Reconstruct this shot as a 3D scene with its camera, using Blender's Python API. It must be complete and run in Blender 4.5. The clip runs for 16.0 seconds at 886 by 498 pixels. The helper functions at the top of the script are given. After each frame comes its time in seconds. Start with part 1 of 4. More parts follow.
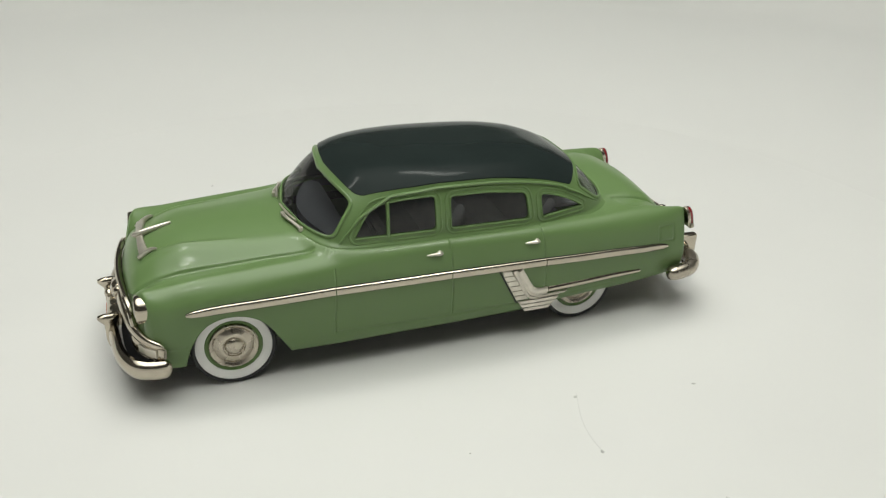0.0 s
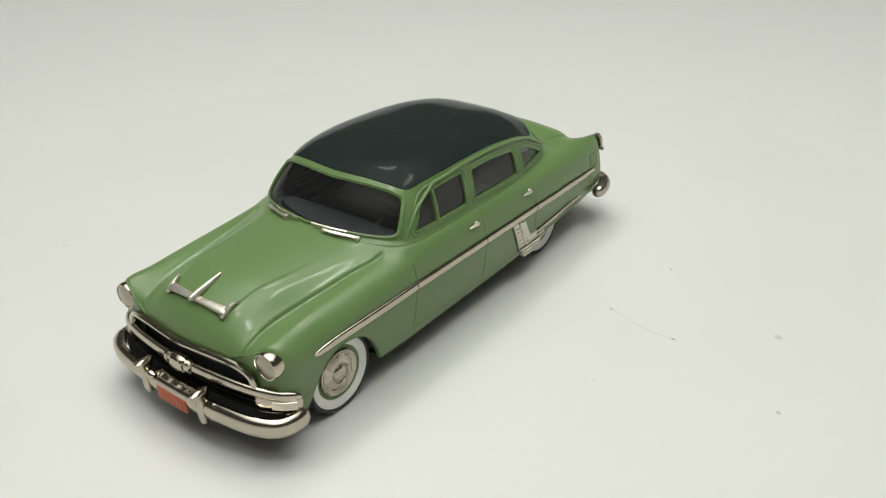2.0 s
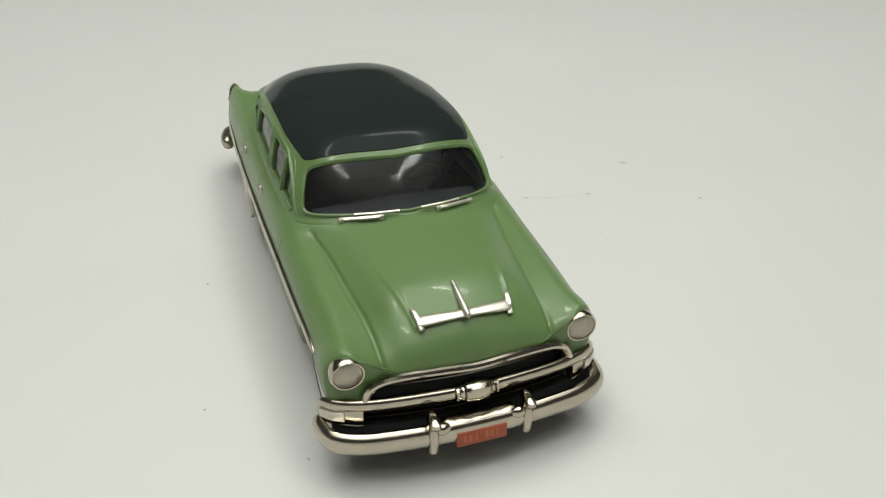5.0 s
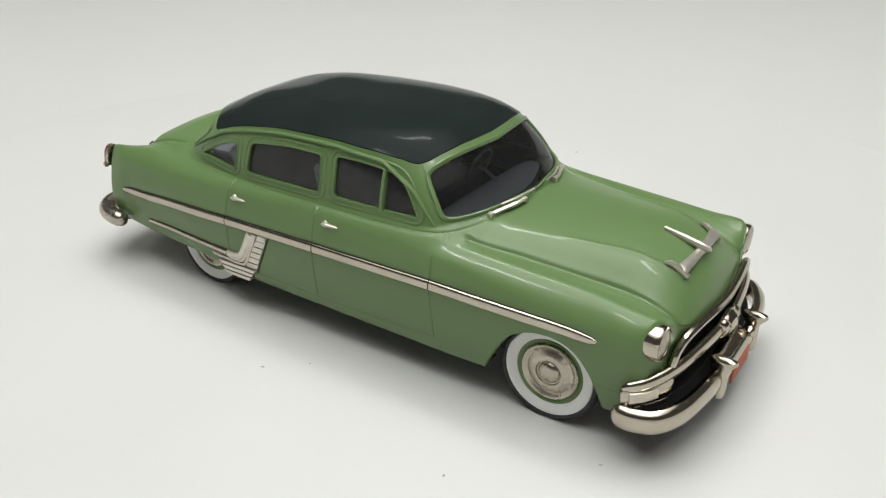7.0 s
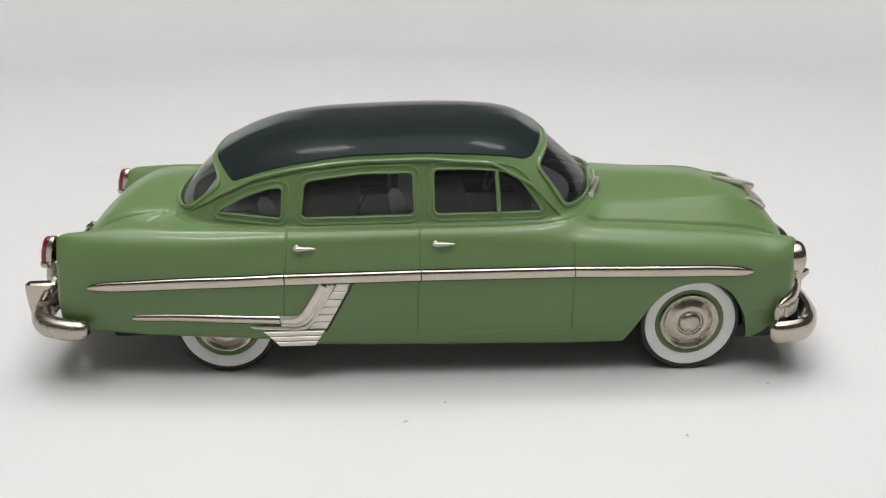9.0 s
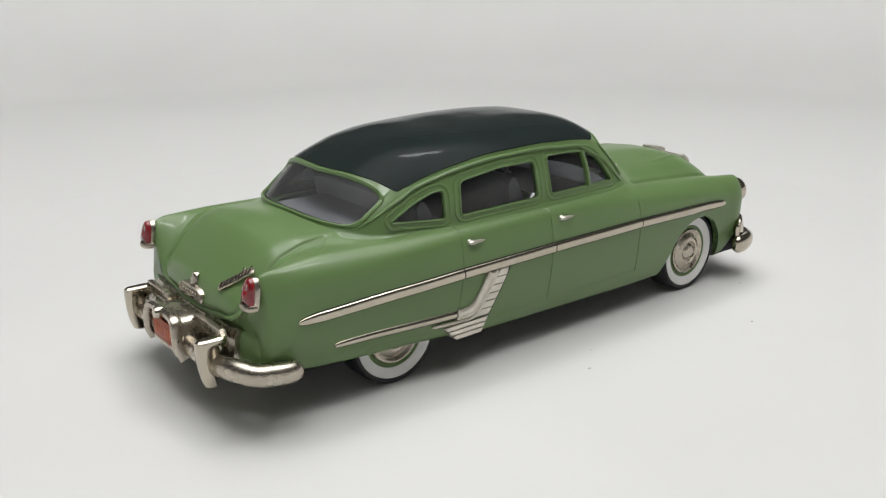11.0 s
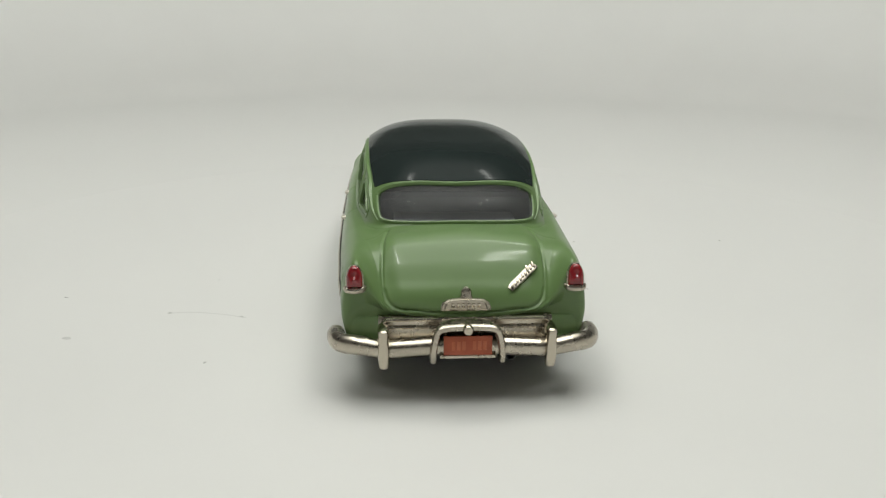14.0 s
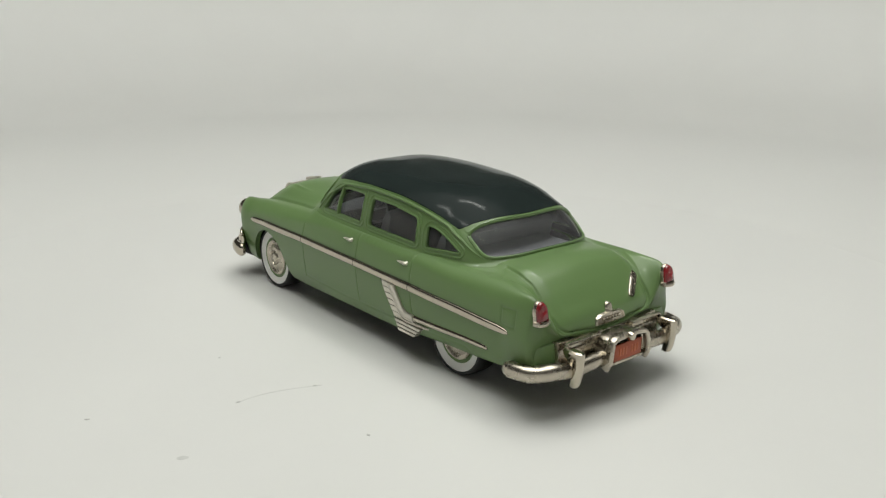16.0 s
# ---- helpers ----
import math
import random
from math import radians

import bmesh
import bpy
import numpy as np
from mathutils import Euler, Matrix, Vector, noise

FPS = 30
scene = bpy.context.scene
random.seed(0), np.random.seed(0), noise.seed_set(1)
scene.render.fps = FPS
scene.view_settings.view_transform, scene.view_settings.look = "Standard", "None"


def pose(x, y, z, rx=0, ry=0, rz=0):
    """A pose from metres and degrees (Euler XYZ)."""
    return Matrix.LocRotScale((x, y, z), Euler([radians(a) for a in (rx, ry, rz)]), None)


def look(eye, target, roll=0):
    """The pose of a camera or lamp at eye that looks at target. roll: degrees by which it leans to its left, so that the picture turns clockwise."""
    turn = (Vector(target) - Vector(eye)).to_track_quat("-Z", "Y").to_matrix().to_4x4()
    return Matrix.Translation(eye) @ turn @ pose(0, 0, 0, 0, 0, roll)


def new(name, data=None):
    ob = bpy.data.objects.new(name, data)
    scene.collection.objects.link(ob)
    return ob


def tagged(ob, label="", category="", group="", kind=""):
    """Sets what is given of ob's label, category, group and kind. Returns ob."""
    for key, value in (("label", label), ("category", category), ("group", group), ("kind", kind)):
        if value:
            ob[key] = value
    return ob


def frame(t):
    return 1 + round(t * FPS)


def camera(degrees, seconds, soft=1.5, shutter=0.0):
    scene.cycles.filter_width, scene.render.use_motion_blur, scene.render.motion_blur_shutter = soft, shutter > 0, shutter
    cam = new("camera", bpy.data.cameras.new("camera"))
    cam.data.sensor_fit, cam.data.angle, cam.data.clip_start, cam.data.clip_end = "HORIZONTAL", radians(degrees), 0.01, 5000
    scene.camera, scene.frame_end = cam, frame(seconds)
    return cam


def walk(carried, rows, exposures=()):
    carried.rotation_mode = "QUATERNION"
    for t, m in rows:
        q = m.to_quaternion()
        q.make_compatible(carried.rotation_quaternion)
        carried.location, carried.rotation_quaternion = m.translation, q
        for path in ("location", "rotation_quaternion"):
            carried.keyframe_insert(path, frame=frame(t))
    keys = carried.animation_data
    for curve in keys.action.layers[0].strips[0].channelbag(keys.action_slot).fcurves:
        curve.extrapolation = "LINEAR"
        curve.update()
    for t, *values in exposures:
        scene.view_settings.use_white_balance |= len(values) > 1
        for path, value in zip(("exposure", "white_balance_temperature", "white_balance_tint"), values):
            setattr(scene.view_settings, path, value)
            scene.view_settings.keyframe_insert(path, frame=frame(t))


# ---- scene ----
cam = camera(53.37, 16.0, soft=1.25)
PATH = [
    (0, look((0.05153, 0.16928, 0.10220), (-0.00627, 0.00587, 0.01479), 0.71)),
    (0.5, look((0.07607, 0.16158, 0.10257), (-0.00632, 0.00785, 0.01392), 0.49)),
    (1, look((0.09910, 0.14946, 0.10341), (-0.00491, 0.00881, 0.01356), 0.21)),
    (1.5, look((0.11853, 0.13426, 0.10534), (-0.00330, 0.00974, 0.01252), -0.41)),
    (2, look((0.13608, 0.11727, 0.10826), (-0.00255, 0.01142, 0.01193), -0.87)),
    (2.5, look((0.15253, 0.09536, 0.11145), (-0.00137, 0.01337, 0.01141), -0.50)),
    (3, look((0.16666, 0.07247, 0.11436), (-0.00021, 0.01545, 0.01183), -0.85)),
    (5.5, look((0.15380, -0.06656, 0.09698), (0.01559, 0.01174, 0.00423), 1.24)),
    (6, look((0.13621, -0.08751, 0.09110), (0.01621, 0.00904, 0.00494), 1.24)),
    (6.5, look((0.11460, -0.10653, 0.08807), (0.01244, 0.00478, 0.00891), 0.85)),
    (7, look((0.08928, -0.12161, 0.08544), (0.00820, 0.00071, 0.01066), 0.36)),
    (7.5, look((0.06716, -0.13391, 0.08553), (0.00830, 0.00034, 0.01226), 0.45)),
    (8, look((0.04355, -0.14197, 0.08054), (0.00671, -0.00137, 0.01249), 0.46)),
    (8.5, look((0.02029, -0.14835, 0.07328), (0.00463, -0.00175, 0.01547), 0.44)),
    (11, look((-0.10984, -0.12807, 0.06440), (-0.00840, 0.00048, 0.01323), -0.25)),
    (11.5, look((-0.13593, -0.11395, 0.06588), (-0.00897, 0.00060, 0.01048), 0.07)),
    (12, look((-0.16151, -0.09789, 0.06870), (-0.00768, -0.00120, 0.01006), 0.42)),
    (12.5, look((-0.18117, -0.07464, 0.07103), (-0.00605, -0.00270, 0.01304), 0.32)),
    (13, look((-0.19394, -0.04678, 0.07040), (-0.00742, 0.00073, 0.01254), 0.38)),
    (13.5, look((-0.20101, -0.01719, 0.06975), (-0.00790, -0.00204, 0.00973), 0.66)),
    (14, look((-0.20434, 0.01440, 0.07098), (-0.00777, 0.00048, 0.01110), 0.64)),
    (14.5, look((-0.20185, 0.04674, 0.07088), (-0.00860, -0.00047, 0.01003), 0.81)),
    (15, look((-0.19483, 0.07748, 0.07242), (-0.00867, 0.00054, 0.01049), 0.62)),
    (15.5, look((-0.18314, 0.10739, 0.07566), (-0.00886, 0.00046, 0.01213), 0.86)),
    (16, look((-0.16651, 0.13406, 0.08024), (-0.00710, 0.00056, 0.01845), 0.90)),
]
EXPOSURES = [
    (0.0, 0.06, 6570, 9), (1.5, 0.08, 6570, 9), (2.5, 0.06, 6560, 9), (3.0, 0.0, 6540, 10), (5.5, -0.06, 6570, 9), (6.0, -0.04, 6570, 9), (6.5, 0.10, 6570, 10), (7.0, 0.16, 6400, 13),
    (7.6, 0.20, 6290, 17), (8.6, 0.18, 6290, 17), (10.6, 0.16, 6290, 17), (11.0, 0.12, 6320, 16), (11.5, 0.02, 6550, 11), (12.0, -0.08, 6530, 11), (12.5, -0.12, 6530, 11), (13.5, -0.03, 6520, 10), (16.0, -0.03, 6520, 10)]
walk(cam, PATH, EXPOSURES)
MM = 0.001

# ---- world and lamps: unseen area lamps added over the white board ----
world = bpy.data.worlds.new("world")
scene.world = world
world.use_nodes = True
world.node_tree.nodes["Background"].inputs[0].default_value = (0.98, 1.0, 0.95, 1)
world.node_tree.nodes["Background"].inputs[1].default_value = 0.12


def area_lamp(name, eye, target, size, power, colour):
    data = bpy.data.lights.new(name, "AREA")
    data.shape, data.size, data.energy, data.color = "DISK", size, power, colour
    ob = new(name, data)
    ob.matrix_world = look(eye, target)
    return ob


# stacked unseen discs added overhead for soft shadows, brighter towards the middle
for k, (wide, power) in enumerate(((0.94, 0.82), (0.86, 0.79), (0.74, 0.77), (0.61, 0.53), (0.48, 0.34), (0.35, 0.16), (0.23, 0.06))):
    area_lamp("overhead_fill", (0, 0, 0.576 - 0.002 * k), (0.001, 0, 0), wide, power, (0.98, 1.0, 0.94))
# four unseen strip lamps, spaced evenly so every side gets small highlights
for k in range(4):
    a = radians(90 * k + 45)
    lamp = area_lamp("strip_lamp", (0.20 * math.cos(a), 0.20 * math.sin(a), 0.49), (0, 0, 0.02), 0.14, 0.29, (0.98, 1.0, 0.94))
    lamp.data.shape, lamp.data.size_y = "RECTANGLE", 0.03


# ---- materials ----
def material(name, colour, rough=0.4, metal=0.0, coat=0.0, grain=0.0, grain_size=1.0, vary=0.0, vary_size=0.02, spec=0.5, coat_rough=0.08):
    """colour in linear light; grain: bump height; vary: how far the tint wanders; sizes in metres."""
    m = bpy.data.materials.new(name)
    m.use_nodes = True
    nt = m.node_tree
    b = nt.nodes["Principled BSDF"]
    b.inputs["Base Color"].default_value = (*colour, 1)
    b.inputs["Roughness"].default_value = rough
    b.inputs["Metallic"].default_value = metal
    b.inputs["Coat Weight"].default_value = coat
    b.inputs["Coat Roughness"].default_value = coat_rough
    b.inputs["Specular IOR Level"].default_value = spec
    co = nt.nodes.new("ShaderNodeTexCoord")
    if vary:
        n1 = nt.nodes.new("ShaderNodeTexNoise")
        n1.inputs["Scale"].default_value = 1 / vary_size
        n1.inputs["Detail"].default_value = 6
        ramp = nt.nodes.new("ShaderNodeMapRange")
        ramp.inputs[1].default_value, ramp.inputs[2].default_value = 0.3, 0.7
        ramp.inputs[3].default_value, ramp.inputs[4].default_value = 1 - vary, 1 + vary
        mul = nt.nodes.new("ShaderNodeVectorMath")
        mul.operation = "SCALE"
        mul.inputs[0].default_value = colour
        nt.links.new(co.outputs["Object"], n1.inputs["Vector"])
        nt.links.new(n1.outputs["Fac"], ramp.inputs[0])
        nt.links.new(ramp.outputs[0], mul.inputs["Scale"])
        nt.links.new(mul.outputs[0], b.inputs["Base Color"])
        r2 = nt.nodes.new("ShaderNodeMapRange")
        r2.inputs[1].default_value, r2.inputs[2].default_value = 0.3, 0.7
        r2.inputs[3].default_value, r2.inputs[4].default_value = rough * 0.94, rough * 1.08
        nt.links.new(n1.outputs["Fac"], r2.inputs[0])
        nt.links.new(r2.outputs[0], b.inputs["Roughness"])
    if grain:
        n2 = nt.nodes.new("ShaderNodeTexNoise")
        n2.inputs["Scale"].default_value = 1 / grain_size
        n2.inputs["Detail"].default_value = 4
        bump = nt.nodes.new("ShaderNodeBump")
        bump.inputs["Strength"].default_value = 1.0
        bump.inputs["Distance"].default_value = grain
        nt.links.new(co.outputs["Object"], n2.inputs["Vector"])
        nt.links.new(n2.outputs["Fac"], bump.inputs["Height"])
        nt.links.new(bump.outputs[0], b.inputs["Normal"])
    return m


def glass_material(name, tint, ior, veil, rough=0.10):
    """A share of grey diffuse is mixed in, painting the pale reflection on the panes."""
    m = bpy.data.materials.new(name)
    m.use_nodes = True
    nt = m.node_tree
    nt.nodes.remove(nt.nodes["Principled BSDF"])
    out = nt.nodes["Material Output"]
    clear = nt.nodes.new("ShaderNodeBsdfTransparent")
    clear.inputs[0].default_value = (*tint, 1)
    gloss = nt.nodes.new("ShaderNodeBsdfGlossy")
    gloss.inputs["Roughness"].default_value = rough
    fres = nt.nodes.new("ShaderNodeFresnel")
    fres.inputs[0].default_value = ior
    mix = nt.nodes.new("ShaderNodeMixShader")
    nt.links.new(fres.outputs[0], mix.inputs[0])
    nt.links.new(clear.outputs[0], mix.inputs[1])
    nt.links.new(gloss.outputs[0], mix.inputs[2])
    veil_grey = nt.nodes.new("ShaderNodeBsdfDiffuse")
    veil_grey.inputs[0].default_value = (0.50, 0.50, 0.50, 1)
    over = nt.nodes.new("ShaderNodeMixShader")
    over.inputs[0].default_value = veil
    nt.links.new(mix.outputs[0], over.inputs[1])
    nt.links.new(veil_grey.outputs[0], over.inputs[2])
    nt.links.new(over.outputs[0], out.inputs[0])
    return m


GREEN = material("pale_green_enamel", (0.113, 0.186, 0.066), 0.40, spec=0.31, coat=0.32, coat_rough=0.10, grain=0.00001, grain_size=0.0022, vary=0.02, vary_size=0.012)
ROOF = material("dark_green_enamel", (0.016, 0.0220, 0.0212), 0.115, coat=0.0, spec=0.045, grain=0.00001, grain_size=0.003, vary=0.08, vary_size=0.01)
NICKEL = material("nickel_plating", (0.51, 0.46, 0.38), 0.14, metal=1.0, grain=0.00002, grain_size=0.0015, vary=0.06, vary_size=0.004)
SATIN = material("satin_nickel", (0.47, 0.425, 0.355), 0.27, metal=1.0, grain=0.00002, grain_size=0.0008, vary=0.10, vary_size=0.003)
DARK_NICKEL = material("dark_nickel", (0.16, 0.14, 0.12), 0.35, metal=1.0, vary=0.15, vary_size=0.003)
PEWTER = material("foil_silver", (0.62, 0.58, 0.51), 0.33, metal=0.8, grain=0.00003, grain_size=0.0006, vary=0.10, vary_size=0.002)
LENS = material("smoked_silver", (0.40, 0.36, 0.29), 0.30, metal=0.7, coat=0.5, grain=0.00002, grain_size=0.0006, vary=0.10, vary_size=0.002)
BLACK = material("matt_black", (0.008, 0.008, 0.009), 0.6, vary=0.2, vary_size=0.004)
RUBBER = material("black_rubber", (0.013, 0.013, 0.014), 0.55, grain=0.00004, grain_size=0.0006, vary=0.15, vary_size=0.003)
WHITE = material("white_rubber", (0.70, 0.69, 0.67), 0.5, grain=0.00002, grain_size=0.0008, vary=0.03, vary_size=0.004)
RED = material("red_lacquer", (0.19, 0.008, 0.012), 0.2, coat=0.6, vary=0.2, vary_size=0.002)
ORANGE = material("orange_plate", (0.36, 0.070, 0.025), 0.45, vary=0.10, vary_size=0.002, grain=0.00003, grain_size=0.0008)
PLATE_INK = material("plate_ink", (0.46, 0.12, 0.05), 0.5, vary=0.1, vary_size=0.002)
CABIN = material("cabin_grey", (0.10, 0.10, 0.105), 0.6, vary=0.15, vary_size=0.004)
SEAT = material("seat_grey", (0.32, 0.32, 0.335), 0.55, grain=0.00004, grain_size=0.0008, vary=0.12, vary_size=0.003)
PAPER = material("white_board", (0.60, 0.596, 0.58), 0.45, grain=0.00002, grain_size=0.004, vary=0.015, vary_size=0.05)
# greys of the unseen wall and bounce ceiling, both added to shape the light
BAFFLE_GREY = material("baffle_grey", (0.05, 0.048, 0.045), 0.9, vary=0.08, vary_size=0.3, grain=0.0005, grain_size=0.01)
BOUNCE_WHITE = material("bounce_white", (0.62, 0.62, 0.60), 0.9, vary=0.04, vary_size=0.05)
DUST = material("grey_dust", (0.42, 0.42, 0.40), 0.9, vary=0.2, vary_size=0.002)
FAINT = material("pale_dust", (0.50, 0.498, 0.485), 0.9, vary=0.1, vary_size=0.002)
# windscreen copy darker, rear copy paler: seen brightness put into tint and veil
GLASS = glass_material("tinted_window", (0.72, 0.74, 0.76), 1.5, 0.03)
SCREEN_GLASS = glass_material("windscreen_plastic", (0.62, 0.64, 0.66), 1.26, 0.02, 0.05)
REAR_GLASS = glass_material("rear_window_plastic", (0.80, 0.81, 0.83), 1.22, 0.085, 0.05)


# ---- mesh tools (all shapes below are in millimetres) ----
def rake(x):
    """The model stands slightly nose-high."""
    return np.interp(x, [-30, 0, 30, 60], [0, 0.3, 0.55, 0.95])


def spread(y):
    """The flanks stand a little wider than the drawn sections."""
    return y + np.sign(y) * np.interp(np.abs(y), [0, 8, 13, 19], [0, 0, 0.6, 0.93])


def mesh_object(name, verts, faces, mats, parent=None, label="", smooth=True, index=None):
    me = bpy.data.meshes.new(name)
    v = np.array(verts, float)
    v[:, 2] += rake(v[:, 0])
    v[:, 1] = spread(v[:, 1])
    v *= MM
    me.from_pydata(v.tolist(), [], [tuple(int(i) for i in f) for f in faces])
    for m in mats if isinstance(mats, (list, tuple)) else [mats]:
        me.materials.append(m)
    if index is not None:
        me.polygons.foreach_set("material_index", np.asarray(index, np.int32))
    me.polygons.foreach_set("use_smooth", np.full(len(me.polygons), smooth))
    me.update()
    ob = new(name, me)
    if parent:
        ob.parent = parent
    if label:
        ob["label"] = label
    return ob


def part(name, bm, mat, parent, label="", sharp=35):
    """Links a bmesh as one mesh under a thing or a part."""
    me = bpy.data.meshes.new(name)
    bmesh.ops.recalc_face_normals(bm, faces=bm.faces)
    for e in bm.edges:
        if len(e.link_faces) == 2 and e.calc_face_angle(0) > radians(sharp):
            e.smooth = False
    for f in bm.faces:
        f.smooth = True
    for v in bm.verts:
        if parent:
            v.co.z += float(rake(v.co.x))
            v.co.y = float(spread(v.co.y))
        v.co *= MM
    bm.to_mesh(me)
    bm.free()
    me.materials.append(mat)
    ob = new(name, me)
    ob.parent = parent
    if label:
        ob["label"] = label
    return ob


def add_grid(bm, rows, close_u=False, close_v=False, caps=False):
    """Adds a sheet through rows of points; close_v joins each row into a ring."""
    vs = [[bm.verts.new(p) for p in r] for r in rows]
    n, m = len(vs), len(vs[0])
    for i in range(n if close_u else n - 1):
        for j in range(m if close_v else m - 1):
            a, b = vs[i], vs[(i + 1) % n]
            bm.faces.new((a[j], a[(j + 1) % m], b[(j + 1) % m], b[j]))
    if caps:
        bm.faces.new(vs[0])
        bm.faces.new(vs[-1][::-1])
    return vs


def sweep(bm, path, outward, profile, scales=None, close=False):
    """Carries a closed profile of (out, up) along a path; outward: one direction or one a point."""
    path = np.asarray(path, float)
    n = len(path)
    out = np.broadcast_to(np.asarray(outward, float), (n, 3))
    rows = []
    for i in range(n):
        if close:
            t = path[(i + 1) % n] - path[i - 1]
        else:
            t = path[min(i + 1, n - 1)] - path[max(i - 1, 0)]
        t = t / (np.linalg.norm(t) + 1e-9)
        o = out[i] - t * (out[i] @ t)
        o = o / (np.linalg.norm(o) + 1e-9)
        b = np.cross(t, o)
        s = 1.0 if scales is None else scales[i]
        rows.append([tuple(path[i] + (o * p[0] + b * p[1]) * s) for p in profile])
    add_grid(bm, rows, close_u=close, close_v=True, caps=not close)


def oval(a, b, n=12, power=2.0):
    pts = []
    for k in range(n):
        t = 2 * math.pi * k / n
        c, s = math.cos(t), math.sin(t)
        pts.append((a * math.copysign(abs(c) ** (2 / power), c), b * math.copysign(abs(s) ** (2 / power), s)))
    return pts


def lathe(bm, profile, centre, axis="y", sign=1, n=40):
    """Turns a profile of (radius, out) about an axis through centre."""
    rows = []
    for r, o in profile:
        row = []
        for k in range(n):
            t = 2 * math.pi * k / n
            c, s = r * math.cos(t), r * math.sin(t)
            if axis == "y":
                row.append((centre[0] + c, centre[1] + sign * o, centre[2] + s))
            elif axis == "x":
                row.append((centre[0] + sign * o, centre[1] + c, centre[2] + s))
            else:
                row.append((centre[0] + c, centre[1] + s, centre[2] + sign * o))
        rows.append(row)
    add_grid(bm, rows, close_v=True, caps=True)


def box(bm, lo, hi, bevel=0.0, turn=None):
    r = bmesh.ops.create_cube(bm, size=1.0)
    vs = r["verts"]
    c = [(a + b) / 2 for a, b in zip(lo, hi)]
    bmesh.ops.scale(bm, vec=[b - a for a, b in zip(lo, hi)], verts=vs)
    if bevel:
        es = list({e for v in vs for e in v.link_edges})
        out = bmesh.ops.bevel(bm, geom=es, offset=bevel, segments=2, affect="EDGES", profile=0.5)
        vs = list({v for v in bm.verts if v.is_valid and v.index == -1} | set(out["verts"]) | {v for v in vs if v.is_valid})
    if turn is not None:
        bmesh.ops.rotate(bm, cent=(0, 0, 0), matrix=turn.to_3x3(), verts=vs)
    bmesh.ops.translate(bm, vec=c, verts=vs)


def smooth_path(points, n=40, close=False):
    """A Catmull-Rom curve through the points."""
    p = np.asarray(points, float)
    k = len(p)
    out = []
    for t in np.linspace(0, k if close else k - 1, n, endpoint=not close):
        i = min(int(t), (k if close else k - 1) - 1)
        f = t - i
        if close:
            a, b, c, d = p[(i - 1) % k], p[i % k], p[(i + 1) % k], p[(i + 2) % k]
        else:
            b, c = p[i], p[i + 1]
            a = p[i - 1] if i > 0 else 2 * b - c
            d = p[i + 2] if i + 2 < k else 2 * c - b
        out.append(0.5 * (2 * b + (c - a) * f + (2 * a - 5 * b + 4 * c - d) * f * f + (3 * b - a - 3 * c + d) * f ** 3))
    return np.array(out)


def round_polygon(points, radius, n=6):
    """The corners of a polygon in a plane, rounded; radius: one for all or one a corner."""
    p = [np.array(q, float) for q in points]
    out = []
    for i, c in enumerate(p):
        r = radius[i] if isinstance(radius, (list, tuple)) else radius
        a, b = p[i - 1] - c, p[(i + 1) % len(p)] - c
        ra, rb = min(r, np.linalg.norm(a) * 0.45), min(r, np.linalg.norm(b) * 0.45)
        s, e = c + a / np.linalg.norm(a) * ra, c + b / np.linalg.norm(b) * rb
        for k in range(n + 1):
            t = k / n
            out.append((1 - t) ** 2 * s + 2 * t * (1 - t) * c + t * t * e)
    return np.array(out)


def inside(poly, x, y):
    res = np.zeros(x.shape, bool)
    n = len(poly)
    for i in range(n):
        x1, y1 = poly[i - 1]
        x2, y2 = poly[i]
        c = (y1 > y) != (y2 > y)
        res ^= c & (x < (x2 - x1) * (y - y1) / (y2 - y1 + 1e-12) + x1)
    return res


def line_distance(line, x, y):
    """The distance of points to an open line, and the nearest places on it."""
    best = np.full(x.shape, 1e9)
    bx, by = x.copy(), y.copy()
    for (x1, y1), (x2, y2) in zip(line[:-1], line[1:]):
        dx, dy = x2 - x1, y2 - y1
        t = np.clip(((x - x1) * dx + (y - y1) * dy) / (dx * dx + dy * dy + 1e-12), 0, 1)
        qx, qy = x1 + t * dx, y1 + t * dy
        d = np.hypot(x - qx, y - qy)
        m = d < best
        best[m], bx[m], by[m] = d[m], qx[m], qy[m]
    return best, bx, by


def monotone(xs, ys, x):
    """Monotone cubic interpolation."""
    xs, ys = np.asarray(xs, float), np.asarray(ys, float)
    h, d = np.diff(xs), np.diff(ys) / np.diff(xs)
    m = np.zeros(len(xs))
    m[0], m[-1] = d[0], d[-1]
    for i in range(1, len(xs) - 1):
        if d[i - 1] * d[i] > 0:
            w1, w2 = 2 * h[i] + h[i - 1], h[i] + 2 * h[i - 1]
            m[i] = (w1 + w2) / (w1 / d[i - 1] + w2 / d[i])
    i = np.clip(np.searchsorted(xs, x) - 1, 0, len(xs) - 2)
    t = np.clip((x - xs[i]) / h[i], 0, 1)
    return ((1 + 2 * t) * (1 - t) ** 2 * ys[i] + t * (1 - t) ** 2 * h[i] * m[i]
            + t * t * (3 - 2 * t) * ys[i + 1] + t * t * (t - 1) * h[i] * m[i + 1])


